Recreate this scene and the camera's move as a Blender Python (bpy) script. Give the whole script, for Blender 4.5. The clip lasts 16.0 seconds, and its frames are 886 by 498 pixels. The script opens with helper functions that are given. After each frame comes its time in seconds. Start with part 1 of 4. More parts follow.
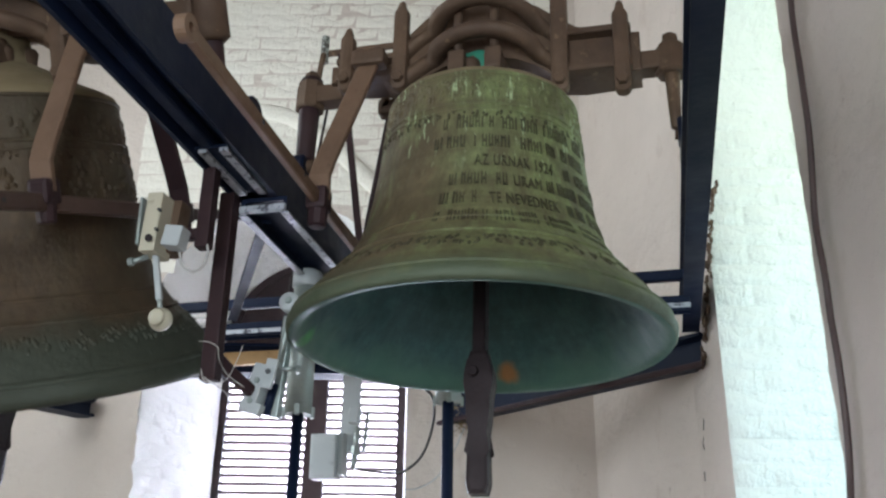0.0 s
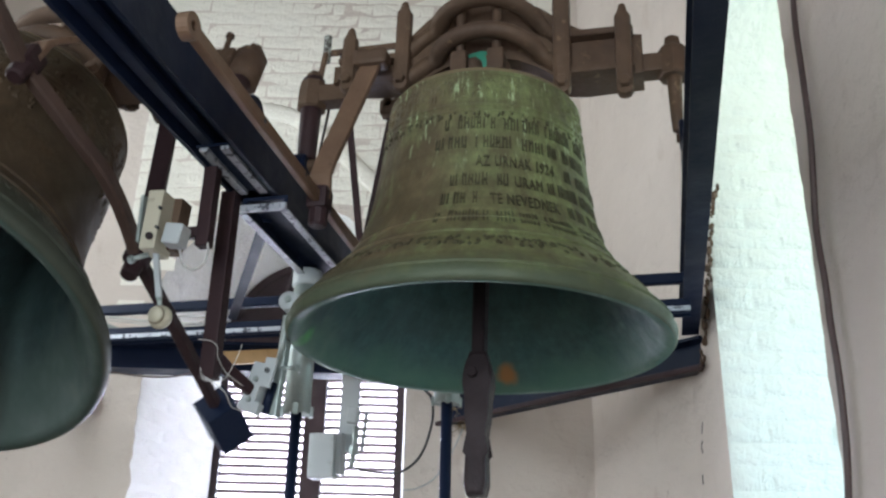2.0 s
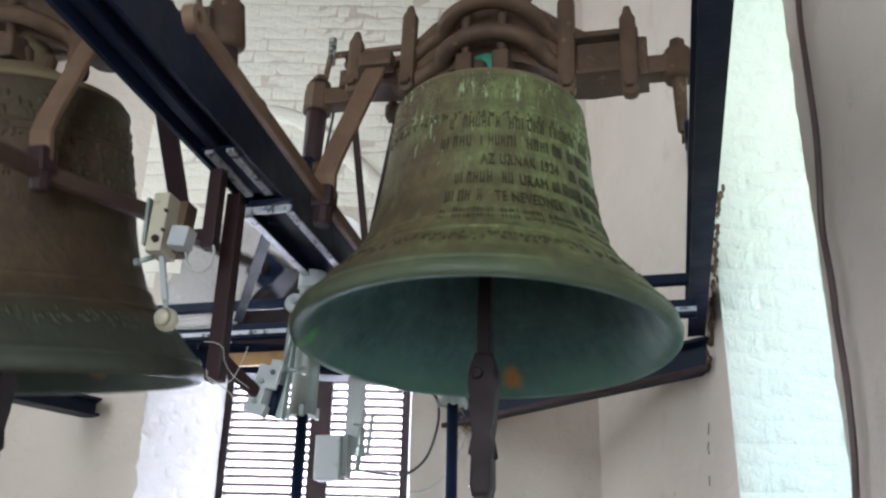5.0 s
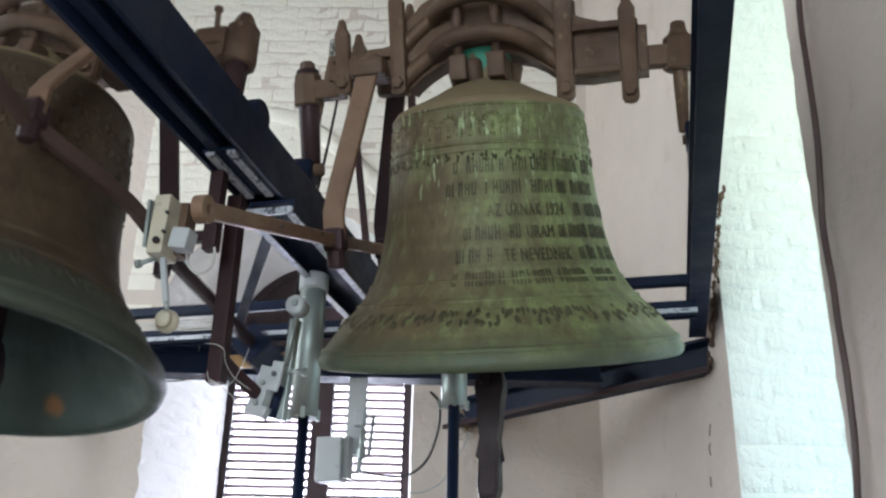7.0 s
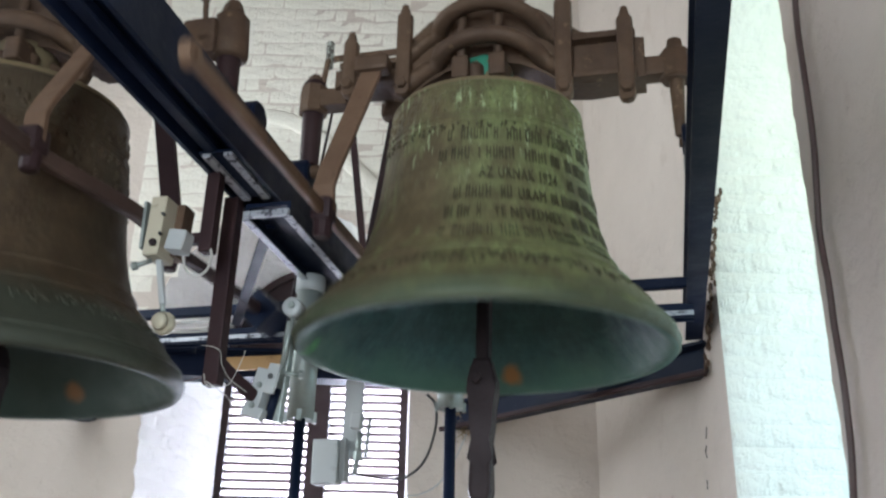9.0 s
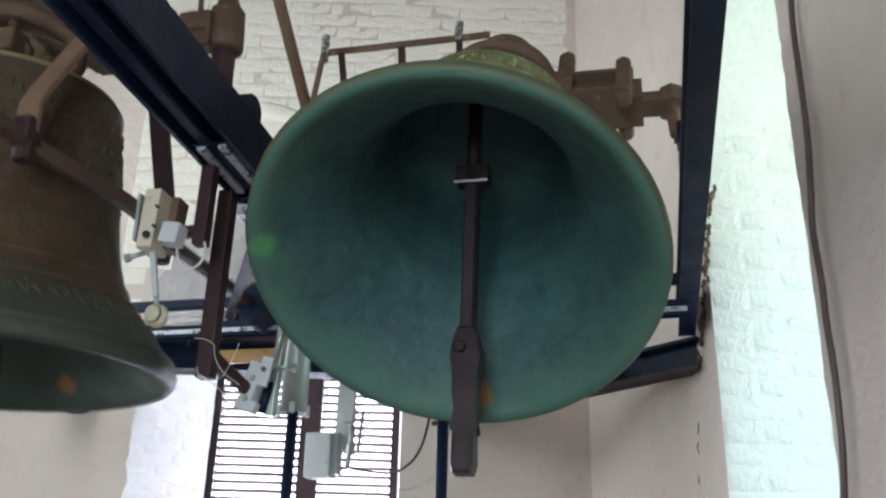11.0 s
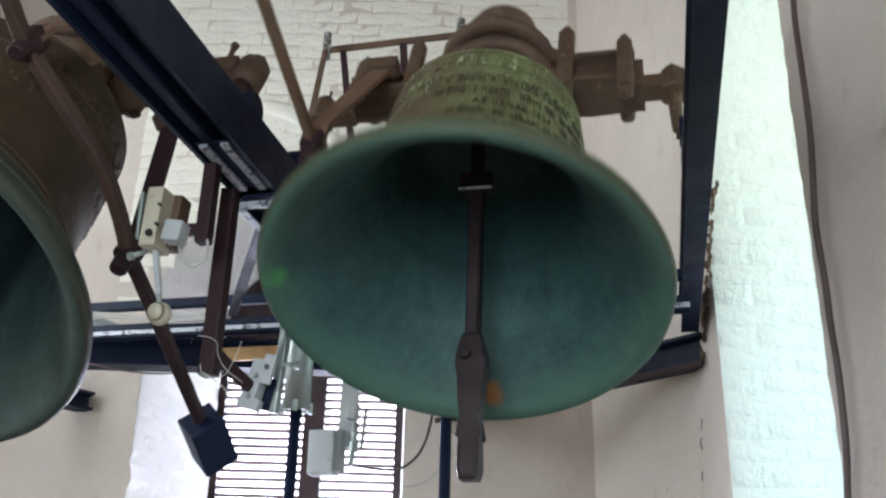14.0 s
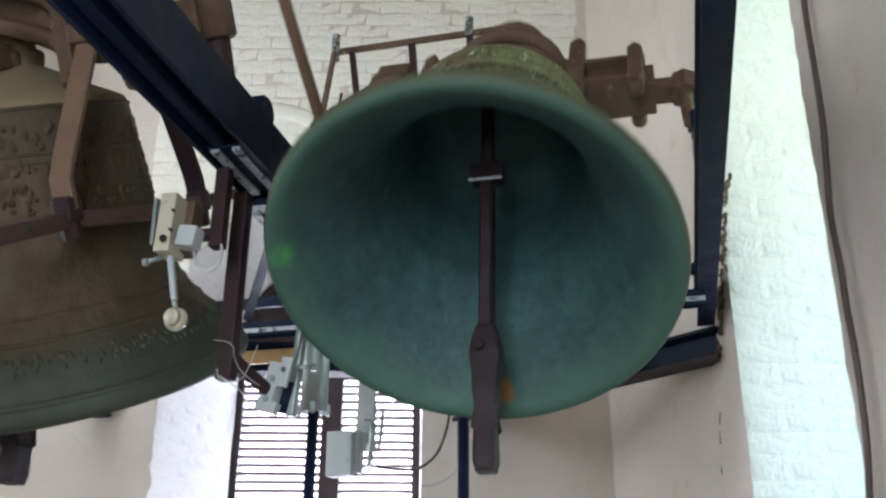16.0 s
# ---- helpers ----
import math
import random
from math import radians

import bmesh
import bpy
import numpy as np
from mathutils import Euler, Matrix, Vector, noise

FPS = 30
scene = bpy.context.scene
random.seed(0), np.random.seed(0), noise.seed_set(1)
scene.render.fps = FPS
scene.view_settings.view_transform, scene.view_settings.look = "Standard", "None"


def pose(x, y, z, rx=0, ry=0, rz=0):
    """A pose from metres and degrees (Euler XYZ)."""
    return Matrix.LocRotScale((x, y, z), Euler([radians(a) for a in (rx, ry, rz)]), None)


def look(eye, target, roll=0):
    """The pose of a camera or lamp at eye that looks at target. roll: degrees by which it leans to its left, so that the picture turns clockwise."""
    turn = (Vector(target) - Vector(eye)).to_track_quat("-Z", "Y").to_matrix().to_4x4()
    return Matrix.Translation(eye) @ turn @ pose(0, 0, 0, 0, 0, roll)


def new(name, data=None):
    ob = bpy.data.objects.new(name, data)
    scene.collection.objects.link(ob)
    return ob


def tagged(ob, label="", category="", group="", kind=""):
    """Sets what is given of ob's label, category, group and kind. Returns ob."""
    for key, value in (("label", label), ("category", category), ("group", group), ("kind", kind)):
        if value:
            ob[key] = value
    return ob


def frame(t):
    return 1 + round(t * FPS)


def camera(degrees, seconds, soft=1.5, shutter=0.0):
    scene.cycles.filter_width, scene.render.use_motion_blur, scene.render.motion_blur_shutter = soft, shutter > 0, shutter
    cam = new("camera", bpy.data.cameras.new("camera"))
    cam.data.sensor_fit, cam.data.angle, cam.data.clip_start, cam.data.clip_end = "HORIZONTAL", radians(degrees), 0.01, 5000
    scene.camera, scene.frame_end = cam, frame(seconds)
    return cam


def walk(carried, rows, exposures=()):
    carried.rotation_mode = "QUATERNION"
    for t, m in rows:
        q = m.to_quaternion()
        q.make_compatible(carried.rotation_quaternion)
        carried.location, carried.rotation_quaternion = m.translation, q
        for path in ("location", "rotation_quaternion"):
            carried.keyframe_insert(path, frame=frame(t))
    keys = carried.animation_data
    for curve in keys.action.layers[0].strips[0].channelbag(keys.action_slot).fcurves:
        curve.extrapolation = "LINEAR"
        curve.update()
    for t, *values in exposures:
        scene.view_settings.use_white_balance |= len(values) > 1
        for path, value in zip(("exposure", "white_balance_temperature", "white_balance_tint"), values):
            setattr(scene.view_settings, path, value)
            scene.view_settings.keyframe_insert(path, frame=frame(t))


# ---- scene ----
# ---- camera ----
EYE = Vector((0.0, 0.0, 1.6))


def aim(tilt, lean, turn):
    t, w = radians(tilt), radians(turn)
    return look(EYE, EYE + Vector((-math.sin(w) * math.cos(t), math.cos(w) * math.cos(t), math.sin(t))), lean)


cam = camera(50.41, 16.0, soft=2.4, shutter=0.8)
walk(cam, [(t, aim(a, b, c)) for t, a, b, c in (
    (0, 22.89, 0.82, 13.19), (0.5, 22.82, 1.32, 13.00), (1, 22.64, 1.12, 12.95), (1.5, 22.66, 1.24, 13.12),
    (2, 22.93, 1.40, 13.21), (2.5, 23.01, 1.38, 13.23), (3, 22.97, 1.28, 13.31), (3.5, 22.96, 1.24, 13.39),
    (4, 23.02, 1.36, 13.58), (4.5, 23.03, 1.36, 13.60), (6, 22.99, 1.32, 13.46), (6.5, 23.01, 1.30, 13.46),
    (7, 23.10, 1.29, 13.63), (7.5, 23.11, 1.42, 13.63), (8, 23.17, 1.34, 13.48), (8.5, 23.17, 1.31, 13.37),
    (9, 23.25, 1.29, 13.42), (10, 23.10, 1.42, 13.25), (11, 22.92, 1.55, 13.02), (11.5, 22.94, 1.60, 12.96),
    (12, 23.12, 1.60, 12.91), (12.5, 23.12, 1.55, 12.88), (13, 22.89, 1.41, 12.92), (13.5, 22.72, 1.37, 13.07),
    (14, 22.73, 1.40, 13.18), (14.5, 22.75, 1.41, 13.23), (15, 22.85, 1.35, 13.19), (15.5, 22.91, 1.32, 13.20),
    (16, 22.67, 0.42, 14.06))])
scene.view_settings.exposure = 0.11

# ---- the tower's own axes: u along the louvred wall, v towards it ----
TURN = radians(13.6)


def tw(u, v, z=0.0):
    return Vector((u * math.cos(TURN) - v * math.sin(TURN), u * math.sin(TURN) + v * math.cos(TURN), z))


TOWER = Matrix.Rotation(TURN, 4, "Z")

# ---- light ----
world = bpy.data.worlds.new("sky")
scene.world = world
world.use_nodes = True
wn = world.node_tree
sky = wn.nodes.new("ShaderNodeTexSky")
sky.sky_type, sky.sun_disc = "NISHITA", False
sky.sun_elevation, sky.sun_rotation = radians(50), radians(75)
wn.links.new(sky.outputs["Color"], wn.nodes["Background"].inputs["Color"])
wn.nodes["Background"].inputs["Strength"].default_value = 0.12


def opening_light(name, u, v, z, turn, w, h, watts, colour):
    """Area lamp in an opening: sky light, or added fill at left and rear."""
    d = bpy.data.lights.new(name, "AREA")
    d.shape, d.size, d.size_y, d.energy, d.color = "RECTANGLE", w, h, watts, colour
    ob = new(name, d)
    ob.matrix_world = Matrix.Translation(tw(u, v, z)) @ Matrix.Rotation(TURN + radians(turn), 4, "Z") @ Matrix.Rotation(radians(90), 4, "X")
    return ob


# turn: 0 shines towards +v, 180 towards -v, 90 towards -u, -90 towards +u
opening_light("daylight_side", 1.95, 2.68, 2.05, 90, 1.4, 1.3, 18, (0.56, 0.88, 1.0))
opening_light("daylight_side_upper", 1.95, 2.68, 3.35, 90, 1.4, 1.3, 16, (0.80, 1.0, 0.80))
# left and rear fill: lamps added in openings invented out of view
opening_light("fill_left", -2.95, 2.85, 3.1, -90, 1.5, 2.5, 102, (0.86, 0.96, 1.0))
opening_light("fill_rear", -0.75, -1.75, 2.3, 0, 1.3, 1.9, 110, (0.80, 0.94, 1.0))
opening_light("daylight_front", -0.66, 5.32, 2.1, 180, 1.1, 2.2, 265, (0.72, 0.80, 1.0))


# ---- materials ----
def shader(name, rough=0.6, metal=0.0):
    m = bpy.data.materials.new(name)
    m.use_nodes = True
    b = m.node_tree.nodes["Principled BSDF"]
    b.inputs["Roughness"].default_value, b.inputs["Metallic"].default_value = rough, metal
    return m, m.node_tree, b


def noisy(nt, scale, detail=6, stretch=(1, 1, 1), rough=0.6):
    tc = nt.nodes.new("ShaderNodeTexCoord")
    mp = nt.nodes.new("ShaderNodeMapping")
    mp.inputs["Scale"].default_value = stretch
    n = nt.nodes.new("ShaderNodeTexNoise")
    n.inputs["Scale"].default_value, n.inputs["Detail"].default_value, n.inputs["Roughness"].default_value = scale, detail, rough
    nt.links.new(tc.outputs["Object"], mp.inputs["Vector"])
    nt.links.new(mp.outputs["Vector"], n.inputs["Vector"])
    return n.outputs["Fac"]


def ramp(nt, fac, lo, hi, c0=(0, 0, 0), c1=(1, 1, 1)):
    r = nt.nodes.new("ShaderNodeValToRGB")
    e = r.color_ramp.elements
    e[0].position, e[1].position = lo, hi
    e[0].color, e[1].color = (*c0, 1), (*c1, 1)
    nt.links.new(fac, r.inputs["Fac"])
    return r.outputs["Color"]


def mix(nt, fac, a, b):
    n = nt.nodes.new("ShaderNodeMix")
    n.data_type = "RGBA"
    for sock, val in ((n.inputs[0], fac), (n.inputs[6], a), (n.inputs[7], b)):
        if isinstance(val, (tuple, float, int)):
            sock.default_value = (*val, 1) if isinstance(val, tuple) else val
        else:
            nt.links.new(val, sock)
    return n.outputs[2]


def bump(nt, b, height, strength, distance=0.01):
    n = nt.nodes.new("ShaderNodeBump")
    n.inputs["Strength"].default_value, n.inputs["Distance"].default_value = strength, distance
    nt.links.new(height, n.inputs["Height"])
    nt.links.new(n.outputs["Normal"], b.inputs["Normal"])


def worn(name, c0, c1, c2, scale=14, rough=0.6, metal=0.0, lift=0.25, wear=(0.62, 0.72)):
    """A painted or rusty surface: two tones at a large scale, flecks of a third, fine relief."""
    m, nt, b = shader(name, rough, metal)
    big = ramp(nt, noisy(nt, scale * 0.35), 0.35, 0.65)
    col = mix(nt, big, c0, c1)
    col = mix(nt, ramp(nt, noisy(nt, scale * 2.2, 8), *wear), col, c2)
    nt.links.new(col, b.inputs["Base Color"])
    bump(nt, b, noisy(nt, scale * 5, 6), lift, 0.004)
    r = ramp(nt, noisy(nt, scale), 0.3, 0.7, (rough * 0.75,) * 3, (min(1, rough * 1.25),) * 3)
    nt.links.new(r, b.inputs["Roughness"])
    return m


def spot(nt, col, at, size, colour):
    """A stain of its own shape round a point of the object."""
    tc = nt.nodes.new("ShaderNodeTexCoord")
    n = nt.nodes.new("ShaderNodeTexNoise")
    n.inputs["Scale"].default_value = 18
    d = nt.nodes.new("ShaderNodeVectorMath")
    d.operation, d.inputs[1].default_value = "DISTANCE", at
    a = nt.nodes.new("ShaderNodeMath")
    a.operation = "MULTIPLY_ADD"
    a.inputs[1].default_value = size * 0.9
    nt.links.new(tc.outputs["Object"], d.inputs[0])
    nt.links.new(tc.outputs["Object"], n.inputs["Vector"])
    nt.links.new(n.outputs["Fac"], a.inputs[0])
    nt.links.new(d.outputs["Value"], a.inputs[2])
    return mix(nt, ramp(nt, a.outputs[0], size * 0.85, size * 1.35, (1, 1, 1), (0, 0, 0)), col, colour)


def bell_metal(name, brown, green, drip, where, spots=(), side=0.0, metal=0.3, lip=None):
    m, nt, b = shader(name, 0.5, metal)
    # browner patina on one side; the paler green side has window light painted in
    pos = nt.nodes.new("ShaderNodeTexCoord")
    xyz = nt.nodes.new("ShaderNodeSeparateXYZ")
    nt.links.new(pos.outputs["Object"], xyz.inputs[0])
    lean = nt.nodes.new("ShaderNodeMath")
    lean.operation, lean.inputs[1].default_value = "MULTIPLY_ADD", side
    nt.links.new(xyz.outputs["X"], lean.inputs[0])
    nt.links.new(noisy(nt, 2.6, 7), lean.inputs[2])
    broad = ramp(nt, lean.outputs[0], 0.36, 0.62)
    col = mix(nt, broad, brown, green)
    blotch = ramp(nt, noisy(nt, 13, 8, (1, 1, 0.6)), 0.45, 0.75)
    col = mix(nt, blotch, col, tuple(0.55 * x for x in brown))
    fine = ramp(nt, noisy(nt, 38, 9, (1, 1, 0.45), 0.75), 0.40, 0.62)
    col = mix(nt, fine, mix(nt, 0.55, col, tuple(0.45 * x for x in brown)), col)
    # thin drips of pale verdigris, on the upright part of the waist only
    upper = nt.nodes.new("ShaderNodeMapRange")
    upper.inputs["From Min"].default_value, upper.inputs["From Max"].default_value = -0.27, -0.06
    nt.links.new(xyz.outputs["Z"], upper.inputs["Value"])
    streak = mix(nt, ramp(nt, noisy(nt, 75, 4, (1, 1, 0.13)), *where), (0, 0, 0), upper.outputs["Result"])
    streak = mix(nt, ramp(nt, noisy(nt, 9, 4), 0.42, 0.60), (0, 0, 0), streak)
    col = mix(nt, streak, col, drip)
    run = ramp(nt, noisy(nt, 17, 6, (1, 1, 0.22)), 0.58, 0.80)
    col = mix(nt, run, col, tuple(0.93 * g + 0.07 * d for g, d in zip(green, drip)))
    turned = ramp(nt, noisy(nt, 7, 5, (0.12, 0.12, 4.0)), 0.46, 0.66)
    col = mix(nt, turned, col, mix(nt, 0.45, col, tuple(0.5 * x for x in brown)))
    speck = ramp(nt, noisy(nt, 60, 3), 0.70, 0.80)
    col = mix(nt, speck, col, tuple(0.33 * x for x in drip))
    # greener patina that has run down to the lip
    tc = nt.nodes.new("ShaderNodeTexCoord")
    sx = nt.nodes.new("ShaderNodeSeparateXYZ")
    nt.links.new(tc.outputs["Object"], sx.inputs[0])
    add = nt.nodes.new("ShaderNodeMath")
    add.operation, add.inputs[1].default_value = "MULTIPLY_ADD", 0.16
    nt.links.new(noisy(nt, 7, 6), add.inputs[0])
    nt.links.new(sx.outputs["Z"], add.inputs[2])
    low = nt.nodes.new("ShaderNodeMapRange")
    low.inputs["From Min"].default_value, low.inputs["From Max"].default_value = -0.40, -0.47
    nt.links.new(add.outputs[0], low.inputs["Value"])
    col = mix(nt, low.outputs["Result"], col, lip or tuple(0.38 * a + 0.3 * c for a, c in zip(green, (0.05, 0.11, 0.09))))
    for at, size, colour in spots:
        col = spot(nt, col, at, size, colour)
    nt.links.new(col, b.inputs["Base Color"])
    bump(nt, b, noisy(nt, 34, 9, (1, 1, 0.7), 0.7), 0.55, 0.008)
    nt.links.new(ramp(nt, noisy(nt, 9), 0.3, 0.7, (0.46,) * 3, (0.78,) * 3), b.inputs["Roughness"])
    return m


BRONZE = bell_metal("green_bronze", (0.152, 0.112, 0.060), (0.205, 0.246, 0.098), (0.46, 0.57, 0.33), (0.58, 0.66), (), 0.95, 0.18, (0.074, 0.090, 0.054))
# darker than the bell, for its raised letters and leaf bands
LETTERS = bell_metal("darker_bronze_lettering", (0.080, 0.061, 0.034), (0.098, 0.106, 0.048), (0.18, 0.23, 0.13), (0.62, 0.72), (), 0.65)
BRONZE_DARK = bell_metal("brown_bronze", (0.098, 0.058, 0.031), (0.070, 0.053, 0.031), (0.16, 0.2, 0.13), (0.70, 0.8), (), 0.0, 0.3, (0.044, 0.048, 0.034))
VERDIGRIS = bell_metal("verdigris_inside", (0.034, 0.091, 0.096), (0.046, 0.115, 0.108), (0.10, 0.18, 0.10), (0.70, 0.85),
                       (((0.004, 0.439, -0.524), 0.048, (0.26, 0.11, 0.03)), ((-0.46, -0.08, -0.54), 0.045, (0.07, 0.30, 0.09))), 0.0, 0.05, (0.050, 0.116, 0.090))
# Darker copy for the brown bell, with its inside's shade in the colour.
VERDIGRIS_SHADED = bell_metal("shaded_verdigris_inside", (0.020, 0.042, 0.044), (0.027, 0.052, 0.049), (0.10, 0.16, 0.10), (0.72, 0.85),
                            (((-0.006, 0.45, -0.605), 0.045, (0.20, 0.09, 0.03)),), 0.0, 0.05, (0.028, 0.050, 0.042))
DUST = worn("dusty_bronze", (0.17, 0.125, 0.07), (0.20, 0.15, 0.085), (0.11, 0.10, 0.055), 10, 0.8, 0.1, 0.4)
RUST = worn("brown_oxidised_iron", (0.078, 0.044, 0.029), (0.130, 0.076, 0.047), (0.22, 0.145, 0.085), 12, 0.72, 0.25, 0.5)
STRAP = worn("tan_flat_iron", (0.150, 0.086, 0.056), (0.195, 0.115, 0.075), (0.10, 0.058, 0.038), 16, 0.6, 0.3, 0.3)
PURPLE = worn("dark_red_primer", (0.028, 0.014, 0.017), (0.042, 0.021, 0.023), (0.022, 0.013, 0.016), 14, 0.55, 0.1, 0.25)
PURPLE.node_tree.nodes["Principled BSDF"].inputs["Specular IOR Level"].default_value = 0.2
PURPLE_BROWN = worn("red_brown_iron", (0.066, 0.036, 0.029), (0.090, 0.050, 0.038), (0.05, 0.028, 0.024), 14, 0.6, 0.1, 0.3)
BLUE = worn("dark_blue_paint", (0.005, 0.009, 0.024), (0.008, 0.013, 0.034), (0.026, 0.032, 0.052), 9, 0.5, 0.0, 0.3, (0.66, 0.8))
BLUE.node_tree.nodes["Principled BSDF"].inputs["Specular IOR Level"].default_value = 0.13
BARE = worn("worn_pale_steel", (0.33, 0.34, 0.38), (0.44, 0.45, 0.50), (0.06, 0.06, 0.075), 22, 0.5, 0.35, 0.4, (0.54, 0.62))
CLAPPER = worn("clapper_iron", (0.024, 0.016, 0.018), (0.036, 0.025, 0.027), (0.16, 0.145, 0.15), 16, 0.5, 0.2, 0.5, (0.70, 0.80))
CLAPPER.node_tree.nodes["Principled BSDF"].inputs["Specular IOR Level"].default_value = 0.12
GALV = worn("galvanised_steel", (0.27, 0.30, 0.29), (0.34, 0.37, 0.355), (0.20, 0.21, 0.21), 20, 0.45, 0.6, 0.15)
PALEBOX = worn("beige_enamel", (0.40, 0.355, 0.27), (0.46, 0.41, 0.32), (0.28, 0.23, 0.17), 10, 0.5, 0.0, 0.15)
GREYBOX = worn("grey_enamel", (0.36, 0.37, 0.38), (0.42, 0.43, 0.44), (0.28, 0.28, 0.28), 8, 0.5, 0.0, 0.1)
WOOD = worn("brown_stained_wood", (0.034, 0.019, 0.023), (0.050, 0.028, 0.032), (0.026, 0.015, 0.018), 10, 0.65, 0.0, 0.3)
# Paler than the frame wood: window glare is put into the slats' colour.
SLAT = worn("glare_paled_louvre_wood", (0.20, 0.155, 0.165), (0.26, 0.20, 0.21), (0.14, 0.10, 0.10), 10, 0.7)
WHITE_CORD = worn("white_cord", (0.42, 0.40, 0.38), (0.50, 0.48, 0.45), (0.33, 0.31, 0.29), 20, 0.6)
BLACK_CORD = worn("black_cable", (0.02, 0.02, 0.024), (0.028, 0.028, 0.032), (0.05, 0.05, 0.05), 20, 0.5)
BROWN_CORD = worn("brown_cable", (0.075, 0.045, 0.045), (0.095, 0.06, 0.058), (0.05, 0.035, 0.035), 20, 0.5)
COPPER_GREEN = worn("bright_verdigris", (0.03, 0.20, 0.13), (0.04, 0.26, 0.17), (0.03, 0.12, 0.09), 16, 0.6)
GOLD = worn("rusty_ochre_strip", (0.25, 0.135, 0.055), (0.33, 0.19, 0.08), (0.14, 0.07, 0.03), 22, 0.5, 0.3)
CHAFED = worn("chafed_dark_iron", (0.07, 0.06, 0.055), (0.11, 0.10, 0.09), (0.42, 0.44, 0.42), 26, 0.5, 0.3, 0.4, (0.50, 0.60))
STRAW = worn("dry_straw", (0.26, 0.18, 0.10), (0.34, 0.25, 0.15), (0.14, 0.09, 0.06), 40, 0.9)


def limewash(name, c0, c1, stain, relief=0.6):
    m, nt, b = shader(name, 0.88)
    col = mix(nt, ramp(nt, noisy(nt, 1.3, 6), 0.35, 0.65), c0, c1)
    col = mix(nt, ramp(nt, noisy(nt, 5.5, 9, (1, 1, 0.5)), 0.60, 0.80), col, stain)
    col = mix(nt, ramp(nt, noisy(nt, 20, 5, (1, 1, 0.7)), 0.68, 0.80), col, tuple(0.75 * x for x in stain))
    nt.links.new(col, b.inputs["Base Color"])
    bump(nt, b, noisy(nt, 11, 10, (1, 1, 1.1)), relief, 0.03)
    return m


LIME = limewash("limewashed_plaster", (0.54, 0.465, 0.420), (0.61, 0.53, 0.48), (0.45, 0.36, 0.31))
# Same limewash made paler: stronger light on the upper wall is in the colour.
LIME_LIT = limewash("lit_limewashed_brick", (0.72, 0.675, 0.605), (0.77, 0.735, 0.675), (0.54, 0.45, 0.37), 0.75)
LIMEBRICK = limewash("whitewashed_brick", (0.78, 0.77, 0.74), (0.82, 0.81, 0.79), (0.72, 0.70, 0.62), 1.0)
BOARDS = worn("bare_floor_boards", (0.20, 0.15, 0.105), (0.26, 0.20, 0.14), (0.12, 0.09, 0.065), 7, 0.8)

m_, nt_, b_ = shader("bright_sky_outside", 1.0)
b_.inputs["Emission Color"].default_value, b_.inputs["Emission Strength"].default_value = (0.84, 0.81, 1.0, 1), 4.5
OUTSIDE = m_


# ---- mesh helpers ----
def part(name, bm, material, parent=None, label="", smooth=False):
    """Links a bmesh as one mesh object under a thing or a part."""
    me = bpy.data.meshes.new(name)
    bmesh.ops.recalc_face_normals(bm, faces=bm.faces)
    for f in bm.faces:
        f.smooth = smooth
    bm.to_mesh(me)
    bm.free()
    for mat in material if isinstance(material, (list, tuple)) else (material,):
        me.materials.append(mat)
    ob = new(name, me)
    if parent:
        ob.parent = parent
    return tagged(ob, label)


def thing(name, m, label, category, group="", kind=""):
    ob = new(name)
    ob.empty_display_size = 0.1
    ob.matrix_world = m
    return tagged(ob, label, category, group, kind)


def box(bm, x0, x1, y0, y1, z0, z1, bevel=0.0, m=None):
    v = [bm.verts.new((x, y, z)) for x in (x0, x1) for y in (y0, y1) for z in (z0, z1)]
    fs = [bm.faces.new([v[i] for i in q]) for q in ((0, 1, 3, 2), (4, 6, 7, 5), (0, 4, 5, 1), (2, 3, 7, 6), (0, 2, 6, 4), (1, 5, 7, 3))]
    if m is not None:
        bmesh.ops.transform(bm, matrix=m, verts=v)
    if bevel:
        bmesh.ops.bevel(bm, geom=list({e for f in fs for e in f.edges}), offset=bevel, segments=2, affect="EDGES", profile=0.6)
    return bm


def basis(d):
    d = Vector(d).normalized()
    a = Vector((0, 0, 1)) if abs(d.z) < 0.9 else Vector((1, 0, 0))
    s = d.cross(a).normalized()
    return s, d, s.cross(d)


def rod(bm, p0, p1, r0, r1=None, seg=14, chamfer=0.0):
    """A round bar from p0 to p1, with chamfered ends if asked."""
    p0, p1 = Vector(p0), Vector(p1)
    r1 = r0 if r1 is None else r1
    d = (p1 - p0).normalized()
    s, _, u = basis(d)
    rows = [(p0, r0), (p1, r1)]
    if chamfer:
        rows = [(p0, r0 - chamfer), (p0 + d * chamfer, r0), (p1 - d * chamfer, r1), (p1, r1 - chamfer)]
    rings = [[bm.verts.new(p + (s * math.cos(a) + u * math.sin(a)) * r) for a in (math.tau * i / seg for i in range(seg))] for p, r in rows]
    for a, b in zip(rings, rings[1:]):
        for i in range(seg):
            bm.faces.new((a[i], a[(i + 1) % seg], b[(i + 1) % seg], b[i]))
    bm.faces.new(rings[0][::-1])
    bm.faces.new(rings[-1])
    return bm


